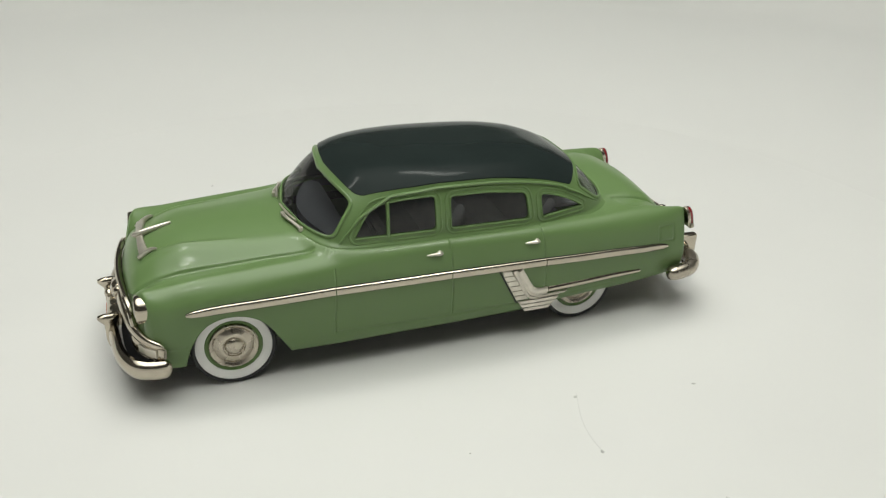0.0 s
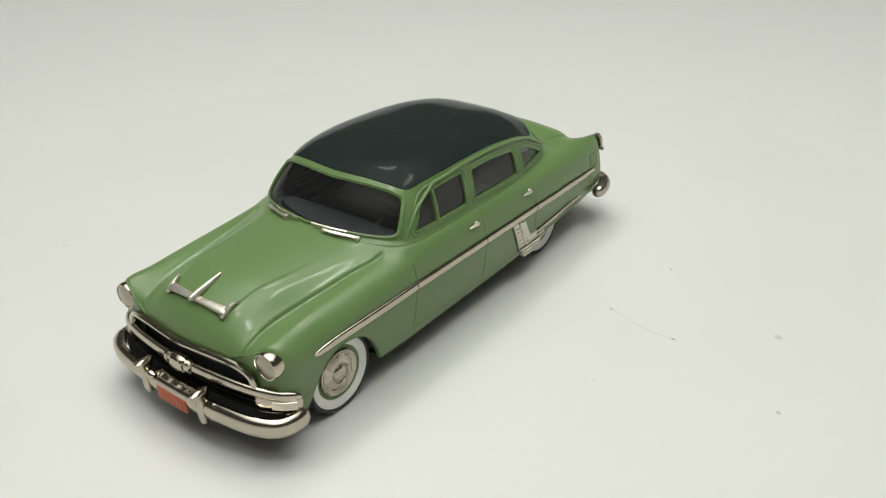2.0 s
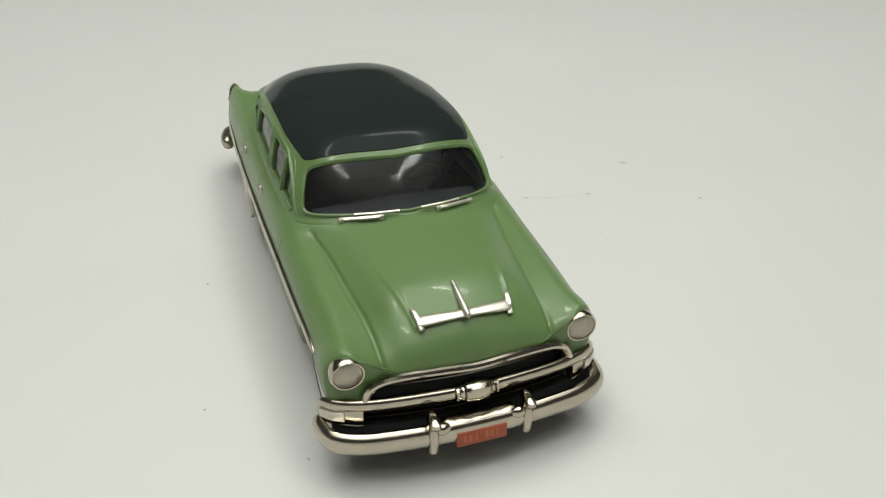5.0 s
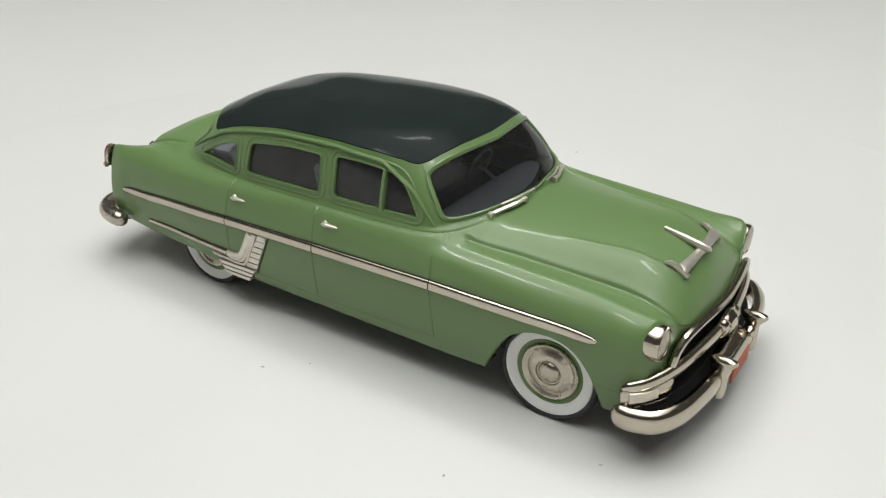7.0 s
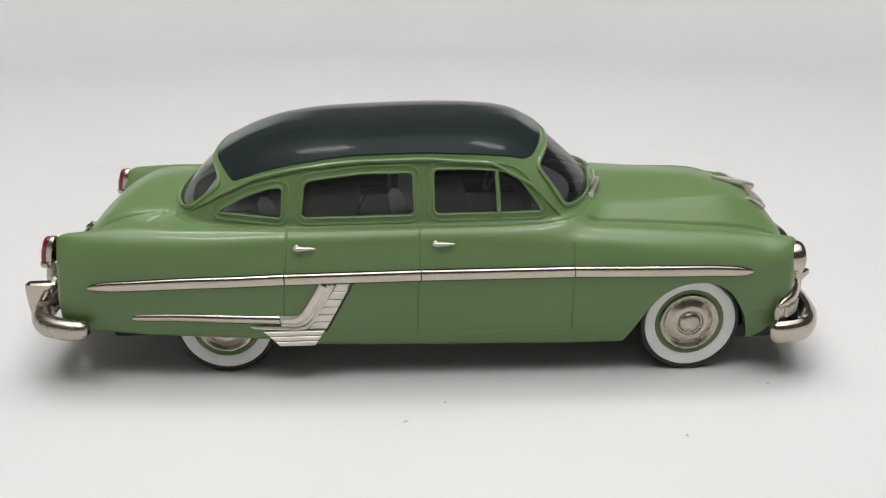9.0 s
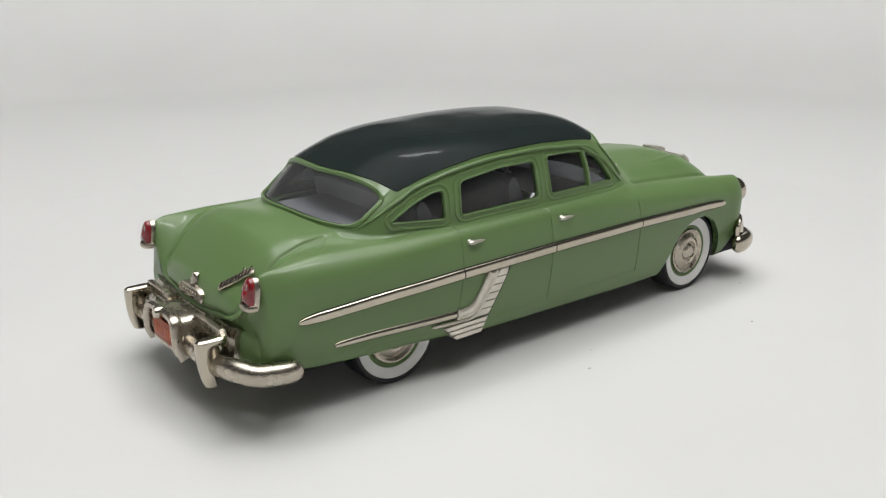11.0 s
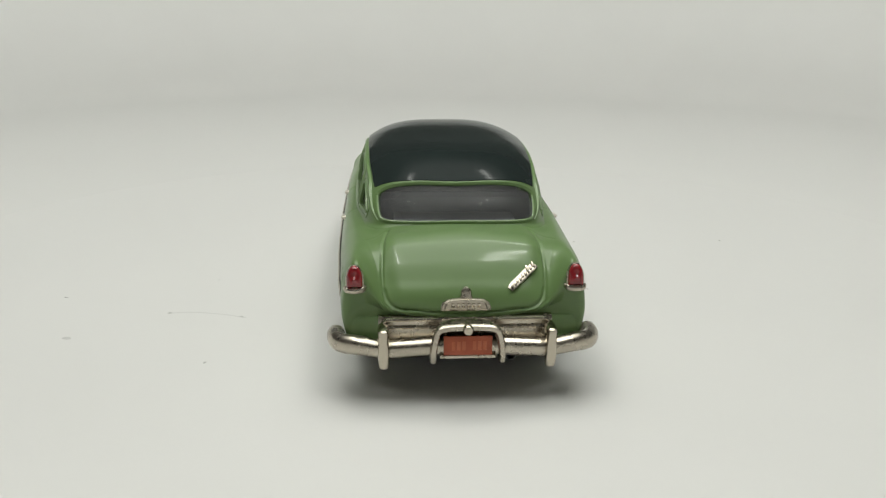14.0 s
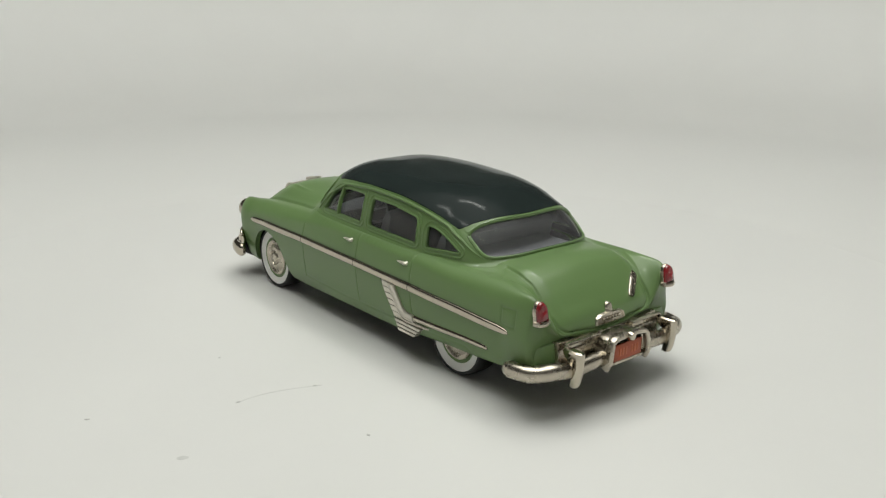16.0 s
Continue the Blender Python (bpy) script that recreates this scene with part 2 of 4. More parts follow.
# ---- the shape of the lower body: cross-sections from the tail (-x) to the nose (+x) ----
# x, then y z of: sill, lower side, widest, shoulder, fender crown, valley, lid side; z of the middle
SECTIONS = (
    (-59.8, 18.19, 10, 19.39, 11.6, 19.9, 14.04, 17.78, 16.2, 16.58, 16.77, 13.1, 15.42, 9.55, 15.54, 15.6),
    (-59.5, 18.77, 9.4, 19.97, 11.2, 20.49, 14.5, 18.98, 18.6, 17.78, 21.17, 13.41, 16.21, 9.85, 16.43, 16.5),
    (-59, 19.14, 9, 20.34, 11, 20.89, 15.2, 19.68, 21, 18.08, 23.27, 13.73, 17.29, 10.22, 17.86, 17.94),
    (-57, 19.33, 8.6, 20.51, 11, 21.17, 15.59, 20.18, 21.6, 18.28, 24.07, 14, 19.65, 11.0, 20.25, 20.64),
    (-54.5, 19.29, 8.2, 20.55, 10.5, 21.29, 16.07, 20.48, 21.8, 18.38, 24.25, 14.3, 22.0, 11.2, 22.85, 23.47),
    (-51, 19.22, 7.8, 20.46, 10.2, 21.21, 16.65, 20.58, 22, 18.38, 24.43, 14.6, 24.05, 11.3, 25.3, 26.14),
    (-47, 19.23, 7.4, 20.65, 10, 21.49, 16.99, 20.81, 22, 18.41, 24.52, 14.9, 24.75, 11.4, 26.1, 27.05),
    (-40, 19.25, 6.9, 20.75, 9.5, 21.75, 17.6, 20.99, 22.2, 18.79, 24.38, 15.82, 24.53, 11.14, 25.91, 26.38),
    (-33, 19.55, 6.7, 21.05, 9, 22.05, 17.6, 21.17, 22.4, 19.57, 24.13, 17.2, 24.78, 11, 25.77, 26.17),
    (-25, 19.75, 6.2, 21.25, 8.5, 22.25, 17.6, 21.3, 22.6, 20.1, 24.1, 18.2, 24.8, 13, 25.4, 25.7),
    (-18, 19.85, 5.3, 21.35, 8, 22.35, 17.6, 21.4, 22.7, 20.3, 24.1, 18.3, 24.8, 13, 25.4, 25.7),
    (0, 19.85, 4.85, 21.35, 8, 22.45, 17.6, 21.5, 22.7, 20.3, 24.2, 18.4, 24.9, 13, 25.5, 25.8),
    (15, 19.85, 4.6, 21.35, 8, 22.35, 17.6, 21.5, 22.3, 20, 24.1, 18, 24.8, 13, 26, 26.5),
    (22, 19.85, 4.5, 21.25, 8, 22.25, 17.6, 21.46, 21.86, 19.44, 23.79, 17, 24.5, 12, 26.15, 27.04),
    (30, 19.75, 4.5, 21.15, 8, 22.15, 17.6, 21.32, 21.26, 18.8, 23.32, 15.7, 23.7, 11, 25.85, 26.97),
    (40, 19.55, 4.8, 20.95, 8, 21.95, 17.6, 21.29, 20.45, 18.55, 22.68, 14.7, 22.75, 10.2, 25.3, 26.55),
    (48, 19.34, 4.3, 20.75, 8, 21.77, 17.29, 21.16, 19.83, 18.3, 22.21, 14.2, 21.9, 9.6, 24.96, 25.96),
    (54, 19.21, 4.3, 20.76, 8, 21.82, 15.85, 21.25, 19.15, 18.49, 21.64, 13.9, 21, 9.2, 23.32, 24.22),
    (57.5, 19.21, 4.7, 20.69, 8, 21.96, 14.65, 21.55, 19.05, 18.49, 21.49, 13.7, 19.8, 9, 21.25, 21.95),
    (59.3, 18.85, 6, 20.34, 8.5, 21.69, 14.18, 21.35, 18.85, 18.39, 21.29, 13.6, 18.7, 8.5, 19.4, 19.7),
    (60.2, 17.9, 6.5, 19.2, 9, 20.6, 13.6, 20.35, 18.25, 17.79, 20.44, 13.3, 17.5, 8, 17.5, 17.5),
)
ST = np.array(SECTIONS)


def bow(x):
    t = np.clip((x - 30) / 28, 0, 1)
    r = np.clip((-x - 48) / 11, 0, 1)
    return 3.0 * t * t * (3 - 2 * t) - 1.7 * r * r * (3 - 2 * r)


def section(x, n=160):
    """Half a cross-section, from under the sill to the middle, as n points (x, y, z)."""
    v = [float(monotone(ST[:, 0], ST[:, k], np.array(x))) for k in range(1, 16)]
    pts = [(v[0] - 2.0, v[1] + 0.5), (v[0], v[1])] + [(v[2 * k], v[2 * k + 1]) for k in range(1, 7)] + [(0.0, v[14])]
    p = np.array(pts)
    p = np.vstack([p, [(-p[-2, 0], p[-2, 1])]])
    d = np.concatenate([[0], np.cumsum(np.linalg.norm(np.diff(p, axis=0), axis=1) ** 0.7)])
    m = np.zeros_like(p)
    m[1:-1] = (p[2:] - p[:-2]) / (d[2:] - d[:-2])[:, None]
    m[0] = (p[1] - p[0]) / (d[1] - d[0])
    t = np.linspace(0, d[-2], n)
    i = np.clip(np.searchsorted(d, t, side="right") - 1, 0, len(p) - 3)
    h = (d[i + 1] - d[i])[:, None]
    f = ((t - d[i]) / h[:, 0])[:, None]
    q = ((1 + 2 * f) * (1 - f) ** 2 * p[i] + f * (1 - f) ** 2 * h * m[i]
         + f * f * (3 - 2 * f) * p[i + 1] + f * f * (f - 1) * h * m[i + 1])
    q[-1, 0] = 0.0
    return np.column_stack([x - bow(x) * (q[:, 0] / 20) ** 2, q])


def side_y(x, z):
    """Half the body's width at the height z."""
    xs = x
    for _ in range(4):
        s = section(min(max(xs, -59.8), 60.2))
        k = int(np.argmax(s[:, 2] > 23)) or 90
        k = min(k, 95)
        o = s[8:k]
        y = float(np.interp(z, o[:, 2], o[:, 1]))
        xs = x + float(bow(np.array(xs))) * (y / 20) ** 2
    return y


def top_z(x, y):
    """The height of the upper body at a place of the plan."""
    xs = x + float(bow(np.array(x))) * (y / 20) ** 2
    s = section(min(max(xs, -59.8), 60.2))[60:][::-1]
    return float(np.interp(abs(y), s[:, 1], s[:, 2]))


def half_to_full(rows):
    return np.array([np.vstack([r * [1, -1, 1], r[::-1][1:]]) for r in rows])


# joints and creases: lines in side view (x, z) and in plan (x, y), with depth and half-width
SIDE_LINES = (
    (((-2.2, 24.6), (-2.4, 18), (-2.6, 8.2)), 0.20, 0.14),
    (((-22.4, 24.6), (-22.9, 18), (-23.5, 10)), 0.18, 0.14),
    (((21.4, 22.0), (21.8, 8.0)), 0.20, 0.14),
    (((21.8, 8.0), (4, 7.7), (-18, 8.2)), 0.16, 0.16),
    (((-24, 8.4), (-39.5, 9.0), (-41, 8.2)), 0.12, 0.16),
    (((50.2, 9.6), (54.5, 9.6)), 0.14, 0.16),
)
GAS_LID = ((-50.5, 20.9), (-54.2, 20.9), (-54.3, 17.5), (-50.7, 17.5), (-50.5, 20.9))
TOP_LINES = (
    (((59.2, 13.4), (50, 13.9), (42, 14.6), (33, 15.4), (25, 16.6)), 0.46, 0.40),
    (((24.5, 14.8), (21.0, 18.6)), 0.15, 0.18),
    (((-42.8, 13.0), (-49, 13.9), (-54.5, 14.0), (-57.6, 13.8), (-58.8, 13.5)), 0.34, 0.22),
    (((-41.8, 12.6), (-46.5, 17.0), (-54.5, 14.8)), 0.09, 0.18),
)
# the foot of the trunk lid, seen from behind (y, z)
REAR_LINE = ((13.6, 18.6), (13.2, 17.2), (12.4, 16.2), (11.0, 15.65), (6, 15.25), (0, 15.05))
TOP_RIDGES = (
    (((55.6, 7.9), (51, 8.6), (44, 9.6), (36, 10.4)), 0.28, 0.38),
    (((56.5, 15.2), (50, 16.0), (42, 16.6)), 0.10, 0.9),
)
ARCH_FRONT = round_polygon([(29.8, 3), (31.0, 5.6), (33.6, 10.3), (35.6, 13.2), (38.8, 15.0), (43.0, 15.3), (46.6, 13.8), (49.2, 10.2), (50.6, 5.8), (50.8, 3)], 2.0)
MOUTH = round_polygon([(-16.6, 3.0), (16.6, 3.0), (16.4, 12.3), (15.3, 15.2), (12.6, 16.7), (6, 17.15), (0, 16.9), (-6, 17.15), (-12.6, 16.7), (-15.3, 15.2), (-16.4, 12.3)], 1.6)


BELT = smooth_path([(28.2, 0, 26.6), (27.2, 7, 26.5), (24.8, 13, 26.1), (21.2, 17.4, 25.4), (17, 18.7, 24.9), (8, 19.1, 24.7), (0, 19.2, 24.7), (-11, 19, 24.6), (-21.5, 18.6, 24.5), (-30, 17.6, 24.5), (-36.0, 16.4, 24.7), (-39.9, 13.8, 25.2), (-41.6, 9.2, 25.7), (-42.1, 4.6, 25.9), (-42.2, 0, 26.0)], 281)


def stations():
    xs = list(np.arange(-59.8, -38, 0.22)) + list(np.arange(-38, 26, 0.5)) + list(np.arange(26, 60.2, 0.3)) + [60.2]
    for c in (-2.4, -22.9, 21.6):
        xs += list(np.arange(c - 1.1, c + 1.1, 0.08))
    xs = np.unique(np.round(xs, 3))
    return xs[np.concatenate([[True], np.diff(xs) > 0.05])]


def body_sheet():
    rows = [section(x) for x in stations()]
    end = rows[-1]
    for k in (0.97, 0.92, 0.85, 0.75, 0.6, 0.4, 0.2):
        r = end.copy()
        r[:, 1] *= k
        r[:, 2] = 12 + (end[:, 2] - 12) * k
        r[:, 0] = end[0, 0] * 0 + 60.2 + 0.3 * (1 - k) - 3.0 * (r[:, 1] / 20) ** 2
        rows.append(r)
    tail = rows[0]
    for k in list(np.arange(0.98, 0.66, -0.025)) + [0.6, 0.4, 0.2, 0.02]:
        r = tail.copy()
        r[:, 1] *= k
        r[:, 2] = 12.5 + (tail[:, 2] - 12.5) * k
        r[:, 0] = tail[:, 0] - 0.25 * (1 - k)
        rows.insert(0, r)
    g = half_to_full(rows)
    du, dv = np.gradient(g, axis=0), np.gradient(g, axis=1)
    nrm = np.cross(du, dv)
    nrm /= np.linalg.norm(nrm, axis=2, keepdims=True) + 1e-9
    flip = np.sum(nrm * (g - np.array([0, 0, 10]) - np.stack([g[..., 0] * 0.9, 0 * g[..., 0], 0 * g[..., 0]], -1)), axis=2) < 0
    nrm[flip] *= -1
    x, y, z = g[..., 0], g[..., 1], g[..., 2]
    move = np.zeros(x.shape)
    outer = (np.abs(y) > 17) & (z > 6)
    for line, depth, width in SIDE_LINES:
        d, _, _ = line_distance(line, x, z)
        move -= np.where(outer, depth * np.exp(-(d / width) ** 2), 0)
    d, _, _ = line_distance(GAS_LID, x, z)
    move -= np.where(outer & (y > 0), 0.26 * np.exp(-(d / 0.2) ** 2), 0)
    for line, depth, width in TOP_LINES:
        d, _, _ = line_distance(line, x, np.abs(y))
        move -= np.where(nrm[..., 2] > np.where(x > 54, -0.2, 0.12), depth * np.exp(-(d / width) ** 2), 0)
    d, _, _ = line_distance(REAR_LINE, np.abs(y), z)
    move -= np.where((x < -56.5) & (np.abs(y) < 15), 0.36 * np.exp(-(d / 0.22) ** 2), 0)
    for line, depth, width in TOP_RIDGES:
        d, _, _ = line_distance(line, x, np.abs(y))
        fade = np.clip((x - line[-1][0]) / 9, 0, 1)
        move += depth * fade * np.exp(-(d / width) ** 2)
    g = g + nrm * move[..., None]
    # a soft fillet where the body meets the foot of the cabin
    up = (nrm[..., 2] > 0.25) & (np.abs(g[..., 0] + 7) < 42)
    p = g[up]
    half_belt = BELT[::3]
    gap = np.hypot(p[:, None, 0] - half_belt[None, :, 0], np.abs(p[:, None, 1]) - half_belt[None, :, 1])
    near = gap.argmin(1)
    want = half_belt[near, 2] - 0.05 - p[:, 2]
    p[:, 2] += np.clip(want, 0, 1.6) * np.exp(-(gap.min(1) / 1.5) ** 2)
    g[up] = p
    return g


def cut_sheet(g, tests, rim=1.2, rim_towards=None):
    """Faces of a grid less those inside the outlines; tests: (outline, plane axes, mask). The edge is drawn to the outline."""
    n, m = g.shape[:2]
    idx = np.arange(n * m).reshape(n, m)
    quads = np.stack([idx[:-1, :-1], idx[:-1, 1:], idx[1:, 1:], idx[1:, :-1]], -1).reshape(-1, 4)
    v = g.reshape(-1, 3).copy()
    keep = np.ones(len(quads), bool)
    rims = []
    for poly, (a, b), where in tests:
        c = v[quads].mean(1)
        gone = inside(poly, c[:, a], c[:, b]) & where(c)
        edge = np.intersect1d(np.unique(quads[gone]), np.unique(quads[keep & ~gone]))
        keep &= ~gone
        ring = np.vstack([poly, poly[:1]])
        _, qa, qb = line_distance(ring, v[edge, a], v[edge, b])
        v[edge, a], v[edge, b] = qa, qb
        rims.append(edge)
    return v, quads[keep]


def with_rim(v, quads, shift):
    """Adds a turned-in edge along all open edges; shift(points) gives the way in."""
    e = np.sort(np.concatenate([quads[:, [0, 1]], quads[:, [1, 2]], quads[:, [2, 3]], quads[:, [3, 0]]]), axis=1)
    u, c = np.unique(e, axis=0, return_counts=True)
    open_edges = u[c == 1]
    ids = np.unique(open_edges)
    new_id = {int(i): len(v) + k for k, i in enumerate(ids)}
    v2 = np.vstack([v, v[ids] + shift(v[ids])])
    f2 = [(int(a), int(b), new_id[int(b)], new_id[int(a)]) for a, b in open_edges]
    return v2, [tuple(q) for q in quads] + f2


# ---- the car ----
car = tagged(new("model_car"), "die-cast pale green vintage sedan, dark green roof, nickel trim", "model car")

sheet = body_sheet()
cabin_hole = round_polygon([(25.2, 10), (27.3, 0), (25.2, -10), (20, -16.6), (14, -18.0), (-24, -17.6), (-34, -15.6), (-39, -11), (-40.6, 0), (-39, 11), (-34, 15.6), (-24, 17.6), (14, 18.0), (20, 16.6)], 3)
bv, bf = cut_sheet(sheet, [
    (ARCH_FRONT, (0, 2), lambda c: np.abs(c[:, 1]) > 12),
    (MOUTH, (1, 2), lambda c: c[:, 0] > 56),
    (cabin_hole, (0, 1), lambda c: c[:, 2] > 20),
])


def inwards(p):
    s = np.zeros_like(p)
    front = (p[:, 0] > 56) & (np.abs(p[:, 1]) < 17)
    side = ~front
    s[front, 0] = -1.6
    s[side, 1] = -np.sign(p[side, 1]) * 1.3
    return s


bv, bf = with_rim(bv, bf, inwards)
body = mesh_object("body", bv, bf, GREEN, car, "pale green enamelled body shell with fenders, hood and trunk")
# ---- cabin: rings from the belt line up to the roof edge ----
EDGE = smooth_path([(18.18, 0, 34.6), (17.78, 6, 34.5), (16.72, 11.31, 34.3), (14.8, 14.71, 34), (11.39, 15.71, 34.2), (5, 16.43, 34.7), (-1, 16.54, 34.9), (-11, 16.43, 34.7), (-20, 16.15, 33.6), (-25.98, 15.7, 32.5), (-29.26, 15.38, 31.8), (-31.25, 14.69, 31.4), (-33.74, 10.29, 32), (-34.74, 5.15, 32.3), (-35.04, 0, 32.4)], 281)


def roof_z(x, y):
    """The height of the roof skin over the plan."""
    spine = monotone((-37, -34.5, -30, -25, -18, -12, -5, 0, 5, 10, 14, 17.5, 20), (32.17, 33.77, 35.92, 37.31, 38.09, 38.24, 38.44, 38.49, 38.45, 38.22, 37.59, 35.99, 34.59), np.array(x, float))
    side = monotone((-36, -31, -26, -20, -11, -1, 5, 11, 14.2, 18), (30.64, 32.0, 33.32, 34.5, 35.48, 35.66, 35.4, 34.8, 34.3, 33.62), np.array(x, float))
    half = monotone((-36, -31, -26, -20, -11, -1, 5, 11, 14.2, 18), (13.98, 14.43, 15.23, 15.82, 16.16, 16.31, 16.19, 15.57, 14.87, 13.87), np.array(x, float))
    return float(spine - (spine - side) * (abs(y) / half) ** 3.67)


EDGE[:, 2] = [roof_z(p[0], p[1]) for p in EDGE]
RING = np.linspace(0, 14, 281)
tang = np.gradient(BELT[:, :2], axis=0)
OUT = np.column_stack([-tang[:, 1], tang[:, 0]])
OUT /= np.linalg.norm(OUT, axis=1, keepdims=True)
OUT[np.sum(OUT * (BELT[:, :2] + [6, 0]), axis=1) < 0] *= -1


def cabin_point(i, v, lift=0.0):
    """A place on the cabin: i round the plan (0 nose side to 14 tail side), v from belt to roof edge."""
    b = np.array([np.interp(i, RING, BELT[:, k]) for k in range(3)])
    e = np.array([np.interp(i, RING, EDGE[:, k]) for k in range(3)])
    o = np.array([np.interp(i, RING, OUT[:, k]) for k in range(2)])
    p = (1 - v) * b + v * e
    side = 1.0 if 3 < i < 11 else 1.3
    out = 0.55 * side * math.sin(math.pi * min(max(v, 0), 1)) + 0.5 * max(0.0, 1 - max(v, 0.0) / 0.1) ** 2 + lift
    p[:2] += o * out
    return p


def cabin_side(x, z):
    """The ring place (i, v) on the flank at x, z."""
    i, v = 7.0, 0.4
    for _ in range(25):
        p = cabin_point(i, v)
        px = cabin_point(i + 0.01, v)
        v += (z - p[2]) / 9.3
        i += np.clip((x - p[0]) / ((px[0] - p[0]) / 0.01), -1.5, 1.5)
        i, v = min(max(i, 0.0), 14.0), min(max(v, 0.0), 1.0)
    return i, v


VS = np.linspace(-0.30, 1.0, 66)
half = np.array([[cabin_point(i, v) for v in VS] for i in RING])
cab = np.vstack([half[::-1] * [1, -1, 1], half[1:]])
# the same places as flat coordinates, to cut windscreen and rear window
flat = np.array([[(i, v) for v in VS] for i in RING])
QUARTER = round_polygon([(-33.2, 26.75), (-23.4, 26.0), (-23.1, 30.6), (-25.2, 30.4), (-29.3, 29.0)], [0.5, 0.7, 0.8, 0.7, 2.5])
REAR_DOOR = round_polygon([(-20.3, 26.1), (-3.0, 26.4), (-3.2, 32.7), (-11, 32.6), (-19.7, 31.5)], [0.9, 0.9, 0.9, 1, 1.2])
FRONT_DOOR = round_polygon([(0.1, 26.5), (16.7, 26.5), (14.0, 30.6), (11.8, 32.3), (6, 33.0), (0.0, 33.1)], [0.9, 0.5, 2.0, 1.6, 1.5, 0.9])


def shield(i0, half_width, v0, v1, power=5.0, n=120):
    """A rounded window outline in ring coordinates."""
    pts = []
    for k in range(n):
        t = 2 * math.pi * k / n
        c, s = math.cos(t), math.sin(t)
        pts.append((i0 + half_width * math.copysign(abs(c) ** (2 / power), c), (v0 + v1) / 2 + (v1 - v0) / 2 * math.copysign(abs(s) ** (2 / power), s)))
    return np.array(pts)


SCREEN = shield(0, 2.98, 0.09, 0.90, 8.0)
BACKLIGHT = shield(14, 3.08, 0.10, 0.93)


def cut_cabin():
    n, m = cab.shape[:2]
    ii = np.concatenate([-RING[::-1], RING[1:]])
    fc = np.stack(np.meshgrid(ii, VS, indexing="ij"), -1)
    idx = np.arange(n * m).reshape(n, m)
    quads = np.stack([idx[:-1, :-1], idx[:-1, 1:], idx[1:, 1:], idx[1:, :-1]], -1).reshape(-1, 4)
    v, c2 = cab.reshape(-1, 3).copy(), fc.reshape(-1, 2).copy()
    keep = np.ones(len(quads), bool)
    for poly, plane in ((SCREEN, "ring"), (BACKLIGHT, "ring"), (BACKLIGHT * [-1, 1], "ring"), (QUARTER, "side"), (REAR_DOOR, "side"), (FRONT_DOOR, "side")):
        co = c2 if plane == "ring" else v[:, [0, 2]]
        c = co[quads].mean(1)
        gone = inside(poly, c[:, 0], c[:, 1])
        if plane == "side":
            gone &= (np.abs(c2[quads].mean(1)[:, 0]) > 3) & (np.abs(c2[quads].mean(1)[:, 0]) < 11)
        edge = np.intersect1d(np.unique(quads[gone]), np.unique(quads[keep & ~gone]))
        keep &= ~gone
        _, qa, qb = line_distance(np.vstack([poly, poly[:1]]), co[edge, 0], co[edge, 1])
        for k, a, b in zip(edge, qa, qb):
            if plane == "ring":
                p = cabin_point(min(abs(a), 14.0), b)
                v[k] = p * [1, -1 if v[k, 1] < 0 else 1, 1]
                c2[k] = a, b
            else:
                i, w = cabin_side(a, b)
                v[k] = cabin_point(i, w) * [1, -1 if v[k, 1] < 0 else 1, 1]
    return v, quads[keep]


cv, cf = cut_cabin()
centre_in = lambda p: (np.column_stack([np.clip(p[:, 0], -24, 9), 0 * p[:, 0], p[:, 2]]) - p) / (np.linalg.norm(np.column_stack([np.clip(p[:, 0], -24, 9), 0 * p[:, 0], p[:, 2]]) - p, axis=1, keepdims=True) + 1e-6) * 0.8
nv = len(cv)
lining = cv + centre_in(cv)
e = np.sort(np.concatenate([cf[:, [0, 1]], cf[:, [1, 2]], cf[:, [2, 3]], cf[:, [3, 0]]]), axis=1)
ue, ce = np.unique(e, axis=0, return_counts=True)
faces = [tuple(q) for q in cf] + [tuple(q[::-1] + nv) for q in cf] + [(a, b, b + nv, a + nv) for a, b in ue[ce == 1]]
index = [0] * len(cf) + [1] * len(cf) + [0] * int((ce == 1).sum())
mesh_object("cabin_shell", np.vstack([cv, lining]), faces, [GREEN, CABIN], car, "pale green pillars and window surrounds", index=index)


def ring_pane(name, i0, i1, v0, v1, label, glass, nu=48, nw=16, sign=1):
    rows = []
    for i in np.linspace(i0, i1, nu):
        row = []
        for v in np.linspace(v0, v1, nw):
            p = cabin_point(abs(i) if i0 < 0 else (i if i <= 14 else 28 - i), v, -0.42)
            flipped = i < 0 or i > 14
            row.append(p * [1, -1 if flipped else 1, 1])
        rows.append(row)
    bm = bmesh.new()
    add_grid(bm, rows)
    return part(name, bm, glass, car, label)


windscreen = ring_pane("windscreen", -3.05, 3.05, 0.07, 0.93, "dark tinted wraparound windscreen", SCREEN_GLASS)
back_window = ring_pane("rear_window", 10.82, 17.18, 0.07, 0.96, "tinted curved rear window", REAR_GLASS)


def side_pane(name, poly, sign):
    lo, hi = poly.min(0), poly.max(0)
    rows = []
    for x in np.linspace(lo[0] - 0.3, hi[0] + 0.3, 14):
        row = []
        for z in np.linspace(lo[1] - 0.3, hi[1] + 0.3, 8):
            i, v = cabin_side(x, z)
            row.append(cabin_point(i, v, -0.45) * [1, sign, 1])
        rows.append(row)
    bm = bmesh.new()
    add_grid(bm, rows)
    return part(name, bm, GLASS, car)


